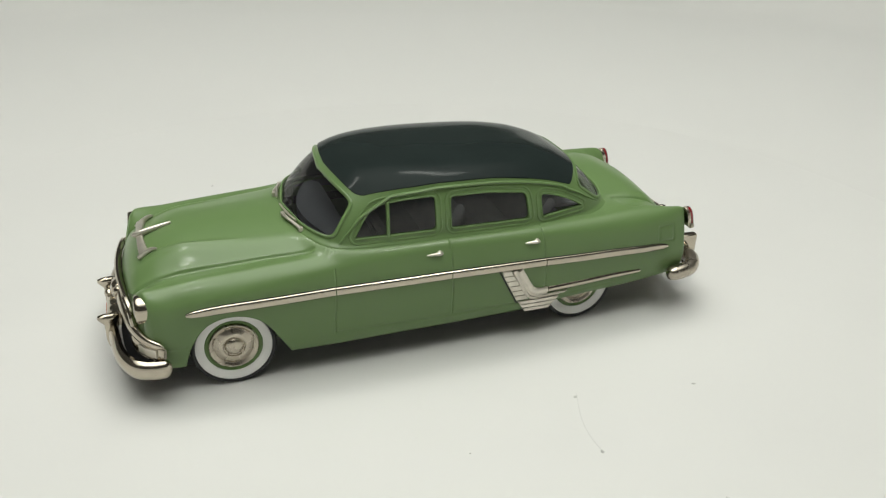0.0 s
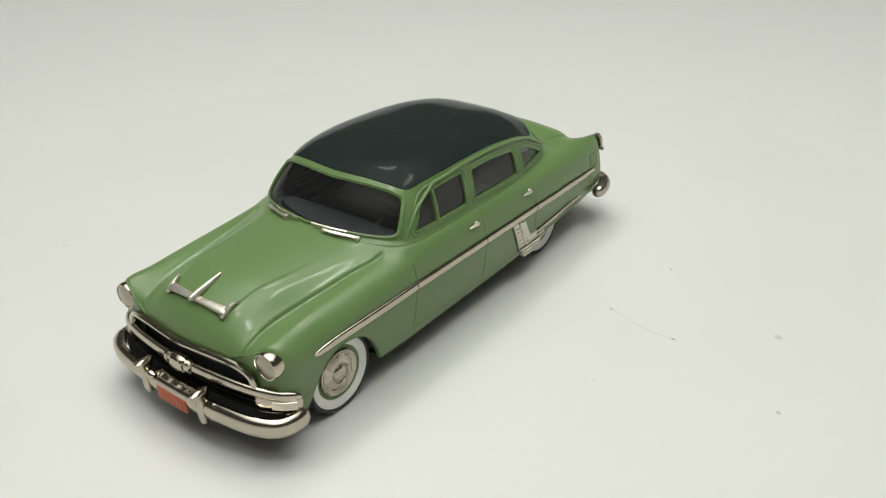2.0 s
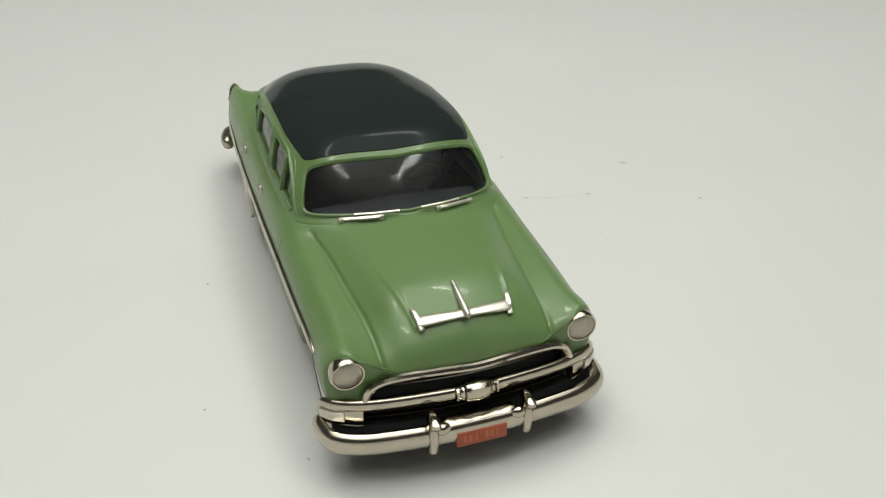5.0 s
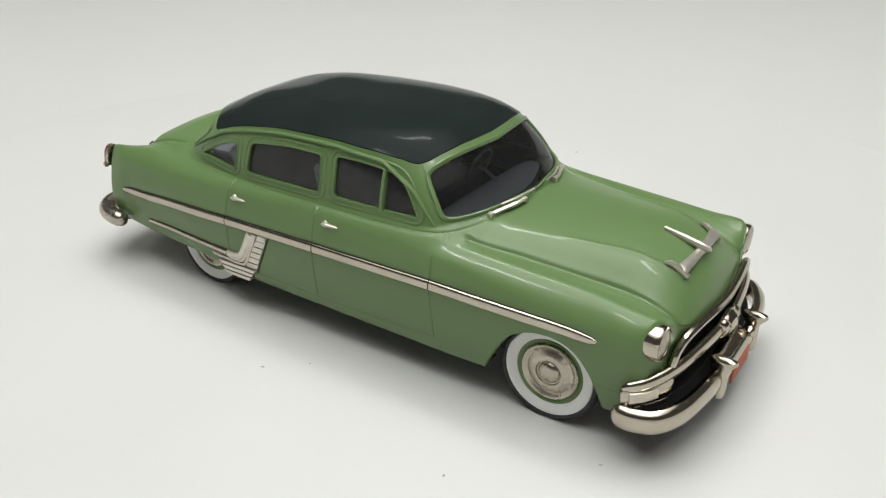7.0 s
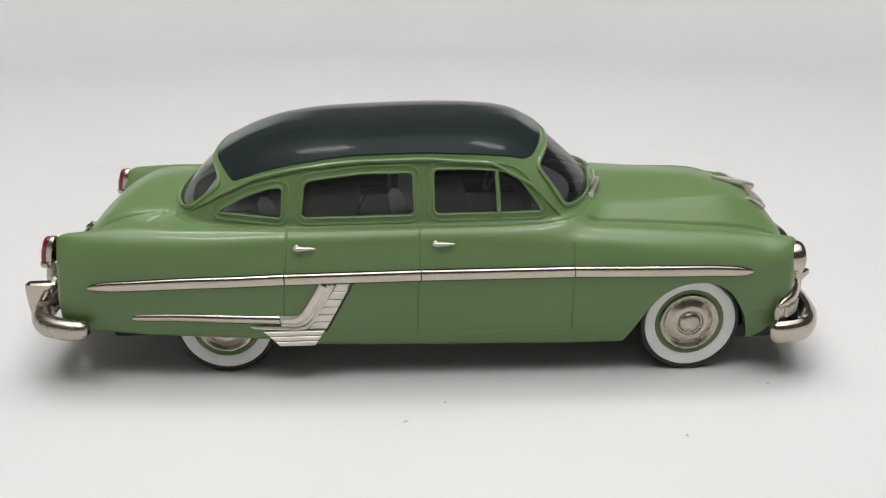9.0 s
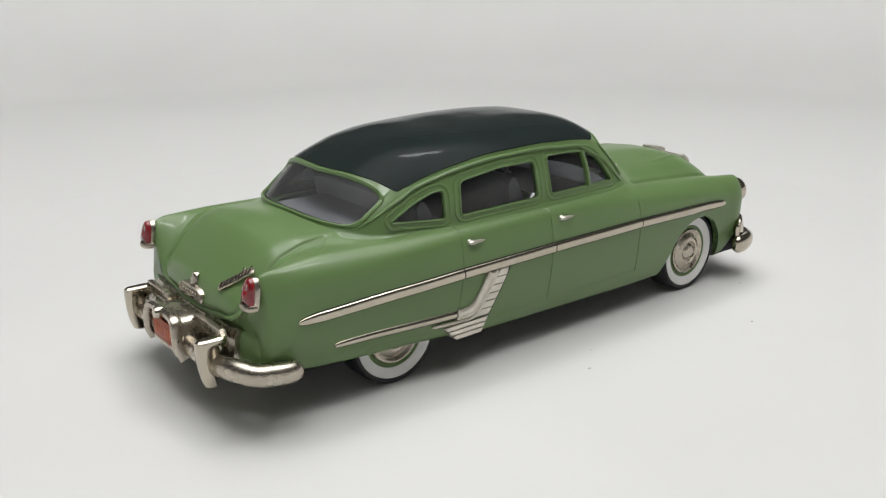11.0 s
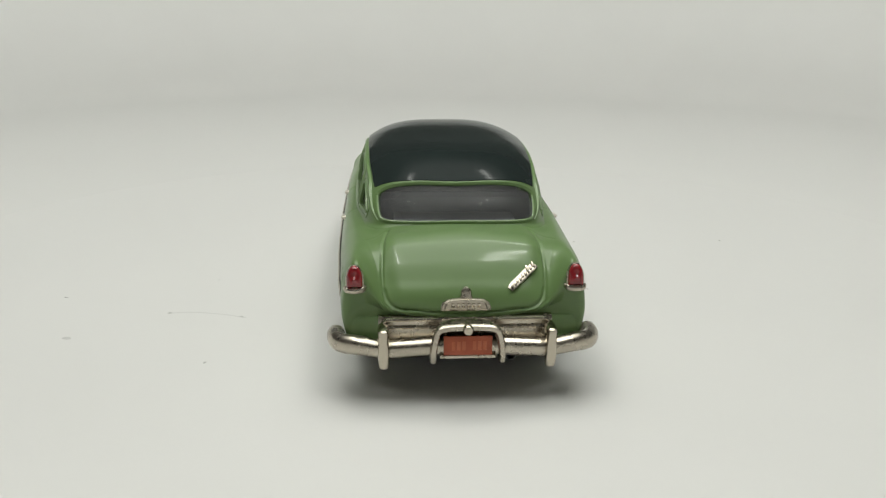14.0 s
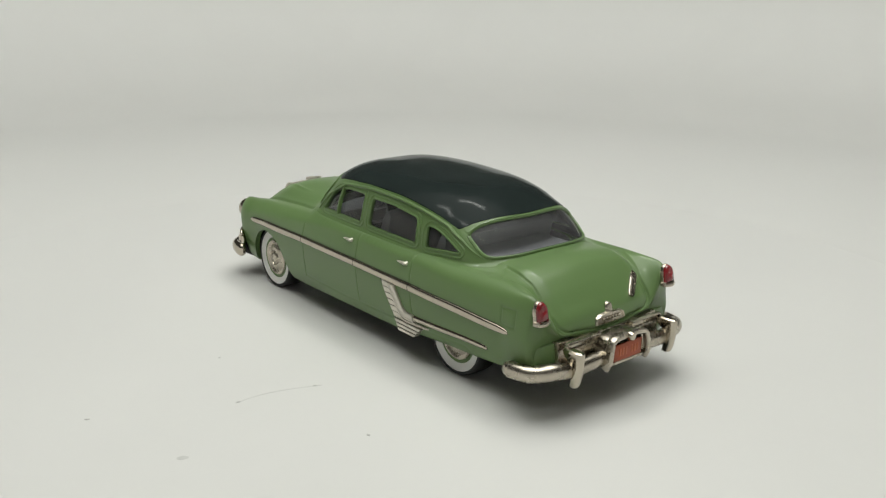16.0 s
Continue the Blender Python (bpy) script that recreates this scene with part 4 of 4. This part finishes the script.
SPEAR = [(-0.3, -0.88)] + [(0.12 + 0.5 * math.cos(t), 0.88 * math.sin(t)) for t in np.linspace(-1.5, 1.5, 11)] + [(-0.3, 0.88)]
# black strip added behind the trim, slightly wider, to draw its dark outline
EDGING = [(-0.3, -0.98), (0.07, -0.98), (0.07, 0.98), (-0.3, 0.98)]
for s in (1, -1):
    trim = new("side_trim")
    trim.parent = car
    trim["label"] = "nickel spear moulding along the flank"
    for a, b in ((-52.9, -22.95), (-22.75, -2.15), (-1.95, 21.5), (21.7, 49.7)):
        xs = np.linspace(a, b, 30)
        sc = np.interp(xs, [-52.9, -52.5, -49.5, -40, 40, 46.5, 49.2, 49.7], [0.3, 0.6, 0.9, 1, 1, 0.92, 0.65, 0.3])
        strip("dark_edging", xs, [TRIM_Z(x) for x in xs], s, EDGING, sc, BLACK, trim)
        strip("trim_segment", xs, [TRIM_Z(x) for x in xs], s, SPEAR, sc, NICKEL, trim)
    # lower spear, bent up into the louvred panel
    guard = new("rear_guard_trim")
    guard.parent = car
    guard["label"] = "ribbed silver panel with bent nickel mouldings"
    low = smooth_path([(-46.8, 10.9), (-44, 10.95), (-38, 10.9), (-30, 10.7), (-24.05, 10.5)], 50)
    sc = np.interp(low[:, 0], [-47, -46.4, -44, -38, -22], [0.3, 0.6, 0.75, 0.85, 0.95])
    strip("dark_edging", low[:, 0], low[:, 1], s, [(p, q * 0.84) for p, q in EDGING], sc, BLACK, guard)
    strip("lower_spear", low[:, 0], low[:, 1], s, oval(0.62, 0.72, 10), sc, NICKEL, guard)
    for path, prof, tip in (
            (((-23.85, 10.6), (-21.6, 10.65), (-20.2, 11.3), (-19.1, 12.8), (-18.0, 14.7), (-16.95, 16.5)), oval(0.66, 0.74, 12, 2.6), 0.95),
            (((-23.85, 9.75), (-21.0, 9.75), (-19.6, 10.6), (-18.3, 12.7), (-17.1, 14.9), (-16.15, 16.55)), oval(0.45, 0.36, 8, 3), 0.95),
            (((-28.8, 9.3), (-27.5, 9.25), (-24.0, 9.1), (-20.7, 9.05), (-19.3, 9.9), (-17.9, 12.2), (-16.6, 14.6), (-15.55, 16.6)), oval(0.5, 0.34, 8, 3), 0.25)):
        p = smooth_path(path, 40)
        strip("bent_moulding", p[:, 0], p[:, 1], s, prof, np.interp(np.linspace(0, 1, 40), [0, 0.1, 0.2, 1], [tip, max(tip, 0.9), 1, 1]), PEWTER, guard)

    def plate(name, corners, lift, least=0.0):
        """A thin raised plate on the flank, from its corners in side view."""
        bm = bmesh.new()
        far = [(x, s * (max(side_y(x, z), least) + lift), z) for x, z in corners]
        near = [(x, s * (max(side_y(x, z), least) - 0.9), z) for x, z in corners]
        vo, vi = [bm.verts.new(p) for p in far], [bm.verts.new(p) for p in near]
        bm.faces.new(vo)
        bm.faces.new(vi[::-1])
        for j in range(len(vo)):
            k = (j + 1) % len(vo)
            bm.faces.new((vo[j], vo[k], vi[k], vi[j]))
        bmesh.ops.bevel(bm, geom=[e for e in bm.edges if all(v in vo for v in e.verts)], offset=0.08, segments=1, affect="EDGES")
        return part(name, bm, PEWTER, guard)

    edge = np.array([(-12.5, 16.75), (-14.6, 12.7), (-16.7, 8.75), (-18.7, 5.95)])
    # thin black strip added along the slanted front edge as a dark outline
    strip("dark_edging", edge[:, 0], edge[:, 1], s, [(-0.3, -0.16), (0.06, -0.16), (0.06, 0.16), (-0.3, 0.16)], [1, 1, 1, 1], BLACK, guard)
    for k in range(6):
        # slats down the slanted front edge
        t0, t1 = k / 6, (k + 0.93) / 6
        cut = 0.35 if k == 0 else 0.0
        top, bot = 16.7 - 7.9 * t0, 16.7 - 7.9 * t1
        xf = lambda z: -12.75 - 0.53 * (16.7 - z)
        xb = lambda z: -14.95 - 0.59 * (16.7 - z)
        plate("slat", [(xf(top) - cut, top), (xb(top), top), (xb(bot), bot), (xf(bot), bot)], 0.32)
    for k in range(3):
        # steps along the foot of the panel
        z1, z0 = 8.62 - 0.86 * k, 8.62 - 0.86 * (k + 0.86)
        front = lambda z: -17.15 - 0.66 * (8.62 - z)
        back = lambda z: -26.6 + 0.98 * (8.62 - z)
        plate("foot_slat", [(front(z1), z1), (back(z1), z1), (back(z0), z0), (front(z0), z0)], 0.45 + 0.05 * k, 21.6)

    # door handles, in foil silver whose bright tone paints in the overhead reflection
    for x0, z in ((-0.3, 22.6), (-21.4, 22.3)):
        xs = np.linspace(x0, x0 + 3.4, 9)
        pts = np.array([(x, s * (side_y(x, z) + 0.45), z) for x in xs])
        sc = [0.5, 1.1, 1.2, 1.0, 0.9, 0.8, 0.7, 0.5, 0.2]
        if s < 0:
            pts, sc = pts[::-1], sc[::-1]
        bm = bmesh.new()
        sweep(bm, pts, (0, s, 0), oval(0.42, 0.34, 10), scales=sc)
        h = part("door_handle", bm, PEWTER, car, "small nickel door handle")
        bm = bmesh.new()
        lathe(bm, [(0.48, -0.3), (0.5, 0.1), (0.4, 0.26), (0.15, 0.34)], (x0 + 0.5, s * side_y(x0 + 0.5, z), z), "y", s, 16)
        part("escutcheon", bm, PEWTER, h)

# ---- tail lights ----
def arch_outline(w, h, n=20):
    """An upright lamp outline, round above and square below, as (y, z) about its middle."""
    pts = [(-w / 2, -h / 2), (w / 2, -h / 2)]
    for k in range(n + 1):
        t = math.pi * k / n
        pts.append((w / 2 * math.cos(t), h / 2 - w * 0.85 + w * 0.85 * math.sin(t)))
    return pts


for s in (1, -1):
    c = np.array([-58.35, 18.55 * s, 21.8])
    bm = bmesh.new()
    rows = [[(c[0] - o - 0.15 * (2 - z), c[1] + y * k, c[2] + (z - 0.25) * k) for y, z in arch_outline(3.1, 4.4)] for o, k in ((-0.65, 0.96), (-0.1, 1.0), (0.1, 0.96), (0.15, 0.9))]
    add_grid(bm, rows, close_v=True, caps=True)
    cup = smooth_path([(c[0] - 0.3, c[1] - 1.6, 19.65), (c[0] - 1.2, c[1] - 1.25, 19.55), (c[0] - 1.6, c[1], 19.5), (c[0] - 1.2, c[1] + 1.25, 19.55), (c[0] - 0.3, c[1] + 1.6, 19.65)], 16)
    sweep(bm, cup, (0, 0, 1), oval(0.5, 0.42, 10))
    tl = part("tail_light", bm, SATIN, car, "red tail light in a nickel bezel")
    bm = bmesh.new()
    rows = [[(c[0] - o - 0.15 * (2 - z), c[1] + y * k, c[2] + z * k) for y, z in arch_outline(2.65, 3.75)] for o, k in ((0.0, 1.0), (0.4, 1.0), (0.75, 0.93), (0.95, 0.78), (1.05, 0.5), (1.1, 0.1))]
    add_grid(bm, rows, close_v=True, caps=True)
    part("lens", bm, RED, tl, "deep red lacquered lens")

# ---- rear bumper ----
bm = bmesh.new()
line = smooth_path([(-53.2, -22.0, 9.4), (-56.6, -22.1, 9.7), (-59.8, -21.0, 9.9), (-61.8, -18, 10.2), (-62.6, -13.4, 9.7), (-62.9, -6, 10.2), (-62.9, 0, 10.2), (-62.9, 6, 10.2), (-62.6, 13.4, 9.7), (-61.8, 18, 10.2), (-59.8, 21.0, 9.9), (-56.6, 22.1, 9.7), (-53.2, 22.0, 9.4)], 110)
sc = np.interp(np.abs(np.linspace(-1, 1, 110)), [0, 0.42, 0.46, 0.6, 0.93, 0.98, 1], [0.93, 0.93, 0.98, 1.0, 0.97, 0.75, 0.3])
sweep(bm, line, line - np.array([-44, 0, 11]), oval(1.65, 1.75, 16, 2.1), scales=sc)
bumper = part("rear_bumper", bm, SATIN, car, "satin nickel rear bumper")
for y in (13.85, -13.85):
    overrider("overrider", -63.2, y, bumper, ((6.5, 0.3, 0.5, 0.4), (6.8, 0.5, 0.95, 0.75), (8.0, 0.9, 1.0, 0.92), (9.6, 1.2, 1.0, 0.95), (11.0, 1.1, 1.25, 0.88), (11.9, 0.6, 1.8, 0.9), (12.6, 0.15, 2.3, 0.98), (13.4, 0.0, 2.45, 1.02), (13.9, -0.05, 2.4, 0.9), (14.15, -0.1, 2.1, 0.6)), -1, 3.2)
bm = bmesh.new()
hoop = smooth_path([(-64.1, 6.0, 8.2), (-64.8, 5.95, 10), (-64.8, 5.6, 12.4), (-64.6, 4.8, 14.0), (-64.4, 2, 14.35), (-64.4, -2, 14.35), (-64.6, -4.8, 14.0), (-64.8, -5.6, 12.4), (-64.8, -5.95, 10), (-64.1, -6.0, 8.2)], 60)
sweep(bm, hoop, (-1, 0, 0), oval(0.95, 0.62, 12, 2.8))
part("plate_hoop", bm, SATIN, bumper, "nickel hoop round the plate")
bm = bmesh.new()
hood_line = smooth_path([(6.0, 9.6), (5.95, 11.2), (5.6, 12.7), (4.8, 13.9), (2.4, 14.3), (0, 14.35), (-2.4, 14.3), (-4.8, 13.9), (-5.6, 12.7), (-5.95, 11.2), (-6.0, 9.6)], 41)
rows = [[(x, y * w, 11 + (z - 11) * w + up) for y, z in hood_line] for x, w, up in ((-64.5, 0.90, 0.0), (-64.7, 0.97, 0.0), (-64.4, 1.0, 0.0), (-63.2, 1.0, 0.15), (-61.6, 0.99, 0.2), (-60.2, 0.97, 0.1), (-60.2, 0.88, 0.1), (-62.6, 0.88, 0.1), (-64.3, 0.86, 0.0))]
add_grid(bm, rows, close_u=True)
part("plate_canopy", bm, SATIN, bumper)
bm = bmesh.new()
lathe(bm, [(0.3, -1.0), (0.8, -0.8), (0.95, 0), (0.95, 0.7), (0.75, 1.1), (0.2, 1.25)], (-64.9, 0.1, 14.2), "x", -1, 20)
part("plate_lamp", bm, NICKEL, bumper)
licence_plate(-64.45, 9.3, 12.8, bumper, -1)
bm = bmesh.new()
box(bm, (-64.95, -4.9, 8.7), (-63.2, 4.9, 9.3), 0.2)
part("plate_holder", bm, SATIN, bumper)
for s in (1, -1):
    bm = bmesh.new()
    rail = [(-61.2, y * s, z) for y, z in ((5.0, 14.6), (13.4, 14.6), (14.0, 13.9), (13.4, 13.2), (5.0, 13.2))]
    sweep(bm, rail, (-1, 0, 0), oval(0.5, 0.3, 8, 3), close=True)
    part("splash_rail", bm, SATIN, bumper)
    bm = bmesh.new()
    box(bm, (-61.3, min(5 * s, 13.6 * s), 13.2), (-60.5, max(5 * s, 13.6 * s), 14.6), 0.1)
    part("splash_pan", bm, SATIN, bumper)
bm = bmesh.new()
add_grid(bm, [[(x + 1.6 * (y / 20) ** 2, y, z) for x, z in ((-59.0, 14.5), (-60.2, 14.45), (-60.6, 13.6), (-60.8, 12.0), (-61.2, 10.0), (-61.0, 8.6), (-58.0, 8.4), (-58.0, 12))] for y in np.linspace(-14.7, 14.7, 21)], close_v=True, caps=True)
part("splash_plate", bm, SATIN, bumper, "dull nickel plate between body and bumper")
bm = bmesh.new()
add_grid(bm, [[(x + 1.7 * (y / 20) ** 2 + 1.6 * max(0.0, (abs(y) - 17) / 4) ** 2.5, y, z) for x, z in ((-58.2, 14.8), (-59.7, 14.0), (-60.1, 12.4), (-60.2, 10.6), (-60.0, 9.2), (-59.3, 8.4), (-57.0, 8.3))] for y in np.linspace(-19.6, 19.6, 41)], close_v=True, caps=True)
part("rear_apron", bm, GREEN, car, "green apron under the trunk lid")
bm = bmesh.new()
lathe(bm, [(0.35, -6), (0.75, -6), (0.8, 0), (0.6, 0.05), (0.5, -1)], (-57.0, -8.6, 5.6), "x", -1, 18)
part("exhaust_pipe", bm, BLACK, car, "black exhaust stub")

# ---- trunk badges ----
bm = bmesh.new()
out = [(4.4, 15.6), (4.45, 16.2), (4.1, 17.0), (3.2, 17.5), (1.6, 17.7), (0, 17.75), (-1.6, 17.7), (-3.2, 17.5), (-4.1, 17.0), (-4.45, 16.2), (-4.4, 15.6)]
rows = [[(-59.3 - o - 0.06 * (17 - z), y * k, 16.7 + (z - 16.7) * k) for y, z in out] for o, k in ((-0.6, 1.0), (0.5, 1.0), (0.7, 0.95), (0.72, 0.86), (0.5, 0.8))]
add_grid(bm, rows, close_v=True, caps=True)
badge = part("trunk_badge", bm, SATIN, car, "arched nickel badge with a raised post")
bm = bmesh.new()
for k in range(6):
    y = 2.3 - 0.92 * k
    box(bm, (-60.1, y - 0.3, 16.2), (-59.7, y + 0.3, 16.95), 0.1)
part("raised_mark", bm, NICKEL, badge)
bm = bmesh.new()
rows = [[(-59.2 + 0.28 * (z - 17) - 0.15 - 0.55 * d, -0.1 + w * c, z) for c, d in oval(1, 1, 10)] for z, w in ((17.3, 1.35), (17.8, 1.1), (18.4, 0.95), (18.9, 0.95), (19.3, 0.7), (19.5, 0.3))]
add_grid(bm, rows, close_v=True, caps=True)
part("badge_post", bm, SATIN, badge)

script = new("script_badge")
script.parent = car
script["label"] = "slanted nickel script badge on the trunk"


def on_trunk(t, side, up):
    """t along the script, side across it."""
    x0, y0 = -58.1 + 3.4 * t, -8.1 - 4.2 * t
    x, y = x0 + 0.55 * side, y0 + 0.7 * side
    return np.array([x - 0.6 * up, y, top_z(x, y) + 0.75 * up])


bm = bmesh.new()
sweep(bm, [on_trunk(t, 0, 0.25) for t in np.linspace(-0.04, 1.02, 14)], (-0.6, 0, 0.75), oval(0.3, 0.74, 12, 3.5), scales=np.interp(np.linspace(0, 1, 14), [0, 0.1, 0.9, 1], [0.75, 1, 1.05, 0.6]))
part("script_bar", bm, SATIN, script)
for t, side, long in ((0.05, 0.2, 0.6), (0.16, -0.2, 0.5), (0.26, 0.15, 0.5), (0.37, -0.1, 0.6), (0.48, 0.1, 0.45), (0.58, -0.15, 0.55), (0.70, 0.4, 1.15), (0.80, 0.1, 0.7), (0.92, 0.2, 0.9)):
    bm = bmesh.new()
    sweep(bm, [on_trunk(t - 0.05, 0.3 * side - 0.6 * long, 0.5), on_trunk(t, 0.3 * side, 0.58), on_trunk(t + 0.05, 0.3 * side + 0.6 * long, 0.5)], (-0.6, 0, 0.75), oval(0.16, 0.22, 8), scales=[0.8, 1.1, 0.7])
    part("raised_stroke", bm, NICKEL, script)

# ---- ground ----
bm = bmesh.new()
prof = [(152, -0.8), (220, -0.8), (360, -0.8)] + [(360 + 110 * math.sin(t), -0.8 + 140 * (1 - math.cos(t))) for t in np.linspace(0.08, 1.4, 18)]
lathe_rows = []
for r, z in [(0.5, -0.8)] + prof:
    lathe_rows.append([(r * math.cos(2 * math.pi * k / 128), r * math.sin(2 * math.pi * k / 128), z) for k in range(128)])
add_grid(bm, lathe_rows, close_v=True)
ground = part("ground", bm, PAPER, None, "smooth white photo board curving up into a white backdrop")
tagged(ground, kind="structure")

# unseen dark wall, added to keep reflections and flanks dark
bm = bmesh.new()
rows = [[(r * math.cos(2 * math.pi * k / 96), r * math.sin(2 * math.pi * k / 96), z) for k in range(96)] for r, z in ((469, 112), (474, 134), (480, 300), (480, 588), (488, 588), (488, 104))]
add_grid(bm, rows, close_v=True, close_u=True)
surround = part("light_baffle", bm, BAFFLE_GREY, None)
tagged(surround, "unseen dark grey wall added round the backdrop to darken reflections", kind="structure")

# unseen white sheet added overhead to bounce light back down
bm = bmesh.new()
lathe(bm, [(480, 590), (484, 596), (484, 604), (0.5, 604), (0.5, 590)], (0, 0, 0), "z", 1, 96)
bounce_ceiling = part("bounce_ceiling", bm, BOUNCE_WHITE, None)
tagged(bounce_ceiling, "unseen white ceiling added to bounce light onto the car", kind="structure")

bm = bmesh.new()
lathe(bm, [(148, -0.7), (150, -0.7), (150, -0.3), (149.8, -0.1), (149.2, 0), (75, 0), (0.5, 0)], (0, 0, 0), "z", 1, 160)
table = part("turntable", bm, PAPER, None)
tagged(table, "thin round white turntable disc under the model car", kind="structure")

# the tyres stand on the disc
for ob in (ground, table):
    ob.location.z = -0.37 * MM

# dust and a hair lying on the board
rng = random.Random(7)


def speck(x, y, r, stretch=1.0, turn=0.0, mat=DUST):
    bm = bmesh.new()
    n = 9
    ring = []
    for k in range(n):
        t = 2 * math.pi * k / n
        q = r * (0.7 + 0.5 * rng.random())
        a, b = q * math.cos(t) * stretch, q * math.sin(t)
        ring.append((x + a * math.cos(turn) - b * math.sin(turn), y + a * math.sin(turn) + b * math.cos(turn)))
    top = bm.verts.new((x, y, 0.16))
    lo = [bm.verts.new((a, b, 0.005)) for a, b in ring]
    for k in range(n):
        bm.faces.new((lo[k], lo[(k + 1) % n], top))
    ob = part("dust_speck", bm, mat, None)
    ob.location.z = -0.37 * MM
    tagged(ob, "tiny grey dust speck lying on the white board", "dust", "dust on the board")


for x, y, r, st, tu in ((-19.9, 45.7, 0.42, 1.6, 0.6), (-44.3, 49.2, 0.38, 1.3, 0.2), (-17.0, 61.9, 0.40, 1.4, 1.4), (-4.6, -35.1, 0.30, 1.5, 0.3), (1.4, -29.8, 0.22, 1.2, 1.0), (35.6, -83.2, 0.30, 1.3, 0.5), (53.4, -25.7, 0.25, 1.2, 0.2), (35.8, -40.3, 0.22, 1.4, 2.0), (-30.8, 79.7, 0.8, 1.4, 0.9), (5.5, 55.0, 0.2, 1.6, 0.4), (-6.0, 88.0, 0.3, 2.0, 1.2)):
    speck(x, y, r, st, tu, FAINT if r > 0.6 else DUST)
bm = bmesh.new()
hair = smooth_path([(-20.6, 44.6, 0.06), (-19.9, 46.5, 0.08), (-18.4, 50.5, 0.1), (-17.3, 54.5, 0.1), (-16.9, 58.5, 0.08), (-17.2, 62.4, 0.06)], 40)
sweep(bm, hair, (0, 0, 1), oval(0.022, 0.03, 6))
hair_ob = part("hair", bm, FAINT, None)
hair_ob.location.z = -0.40 * MM
tagged(hair_ob, "thin pale grey hair lying curved on the white board", "hair")
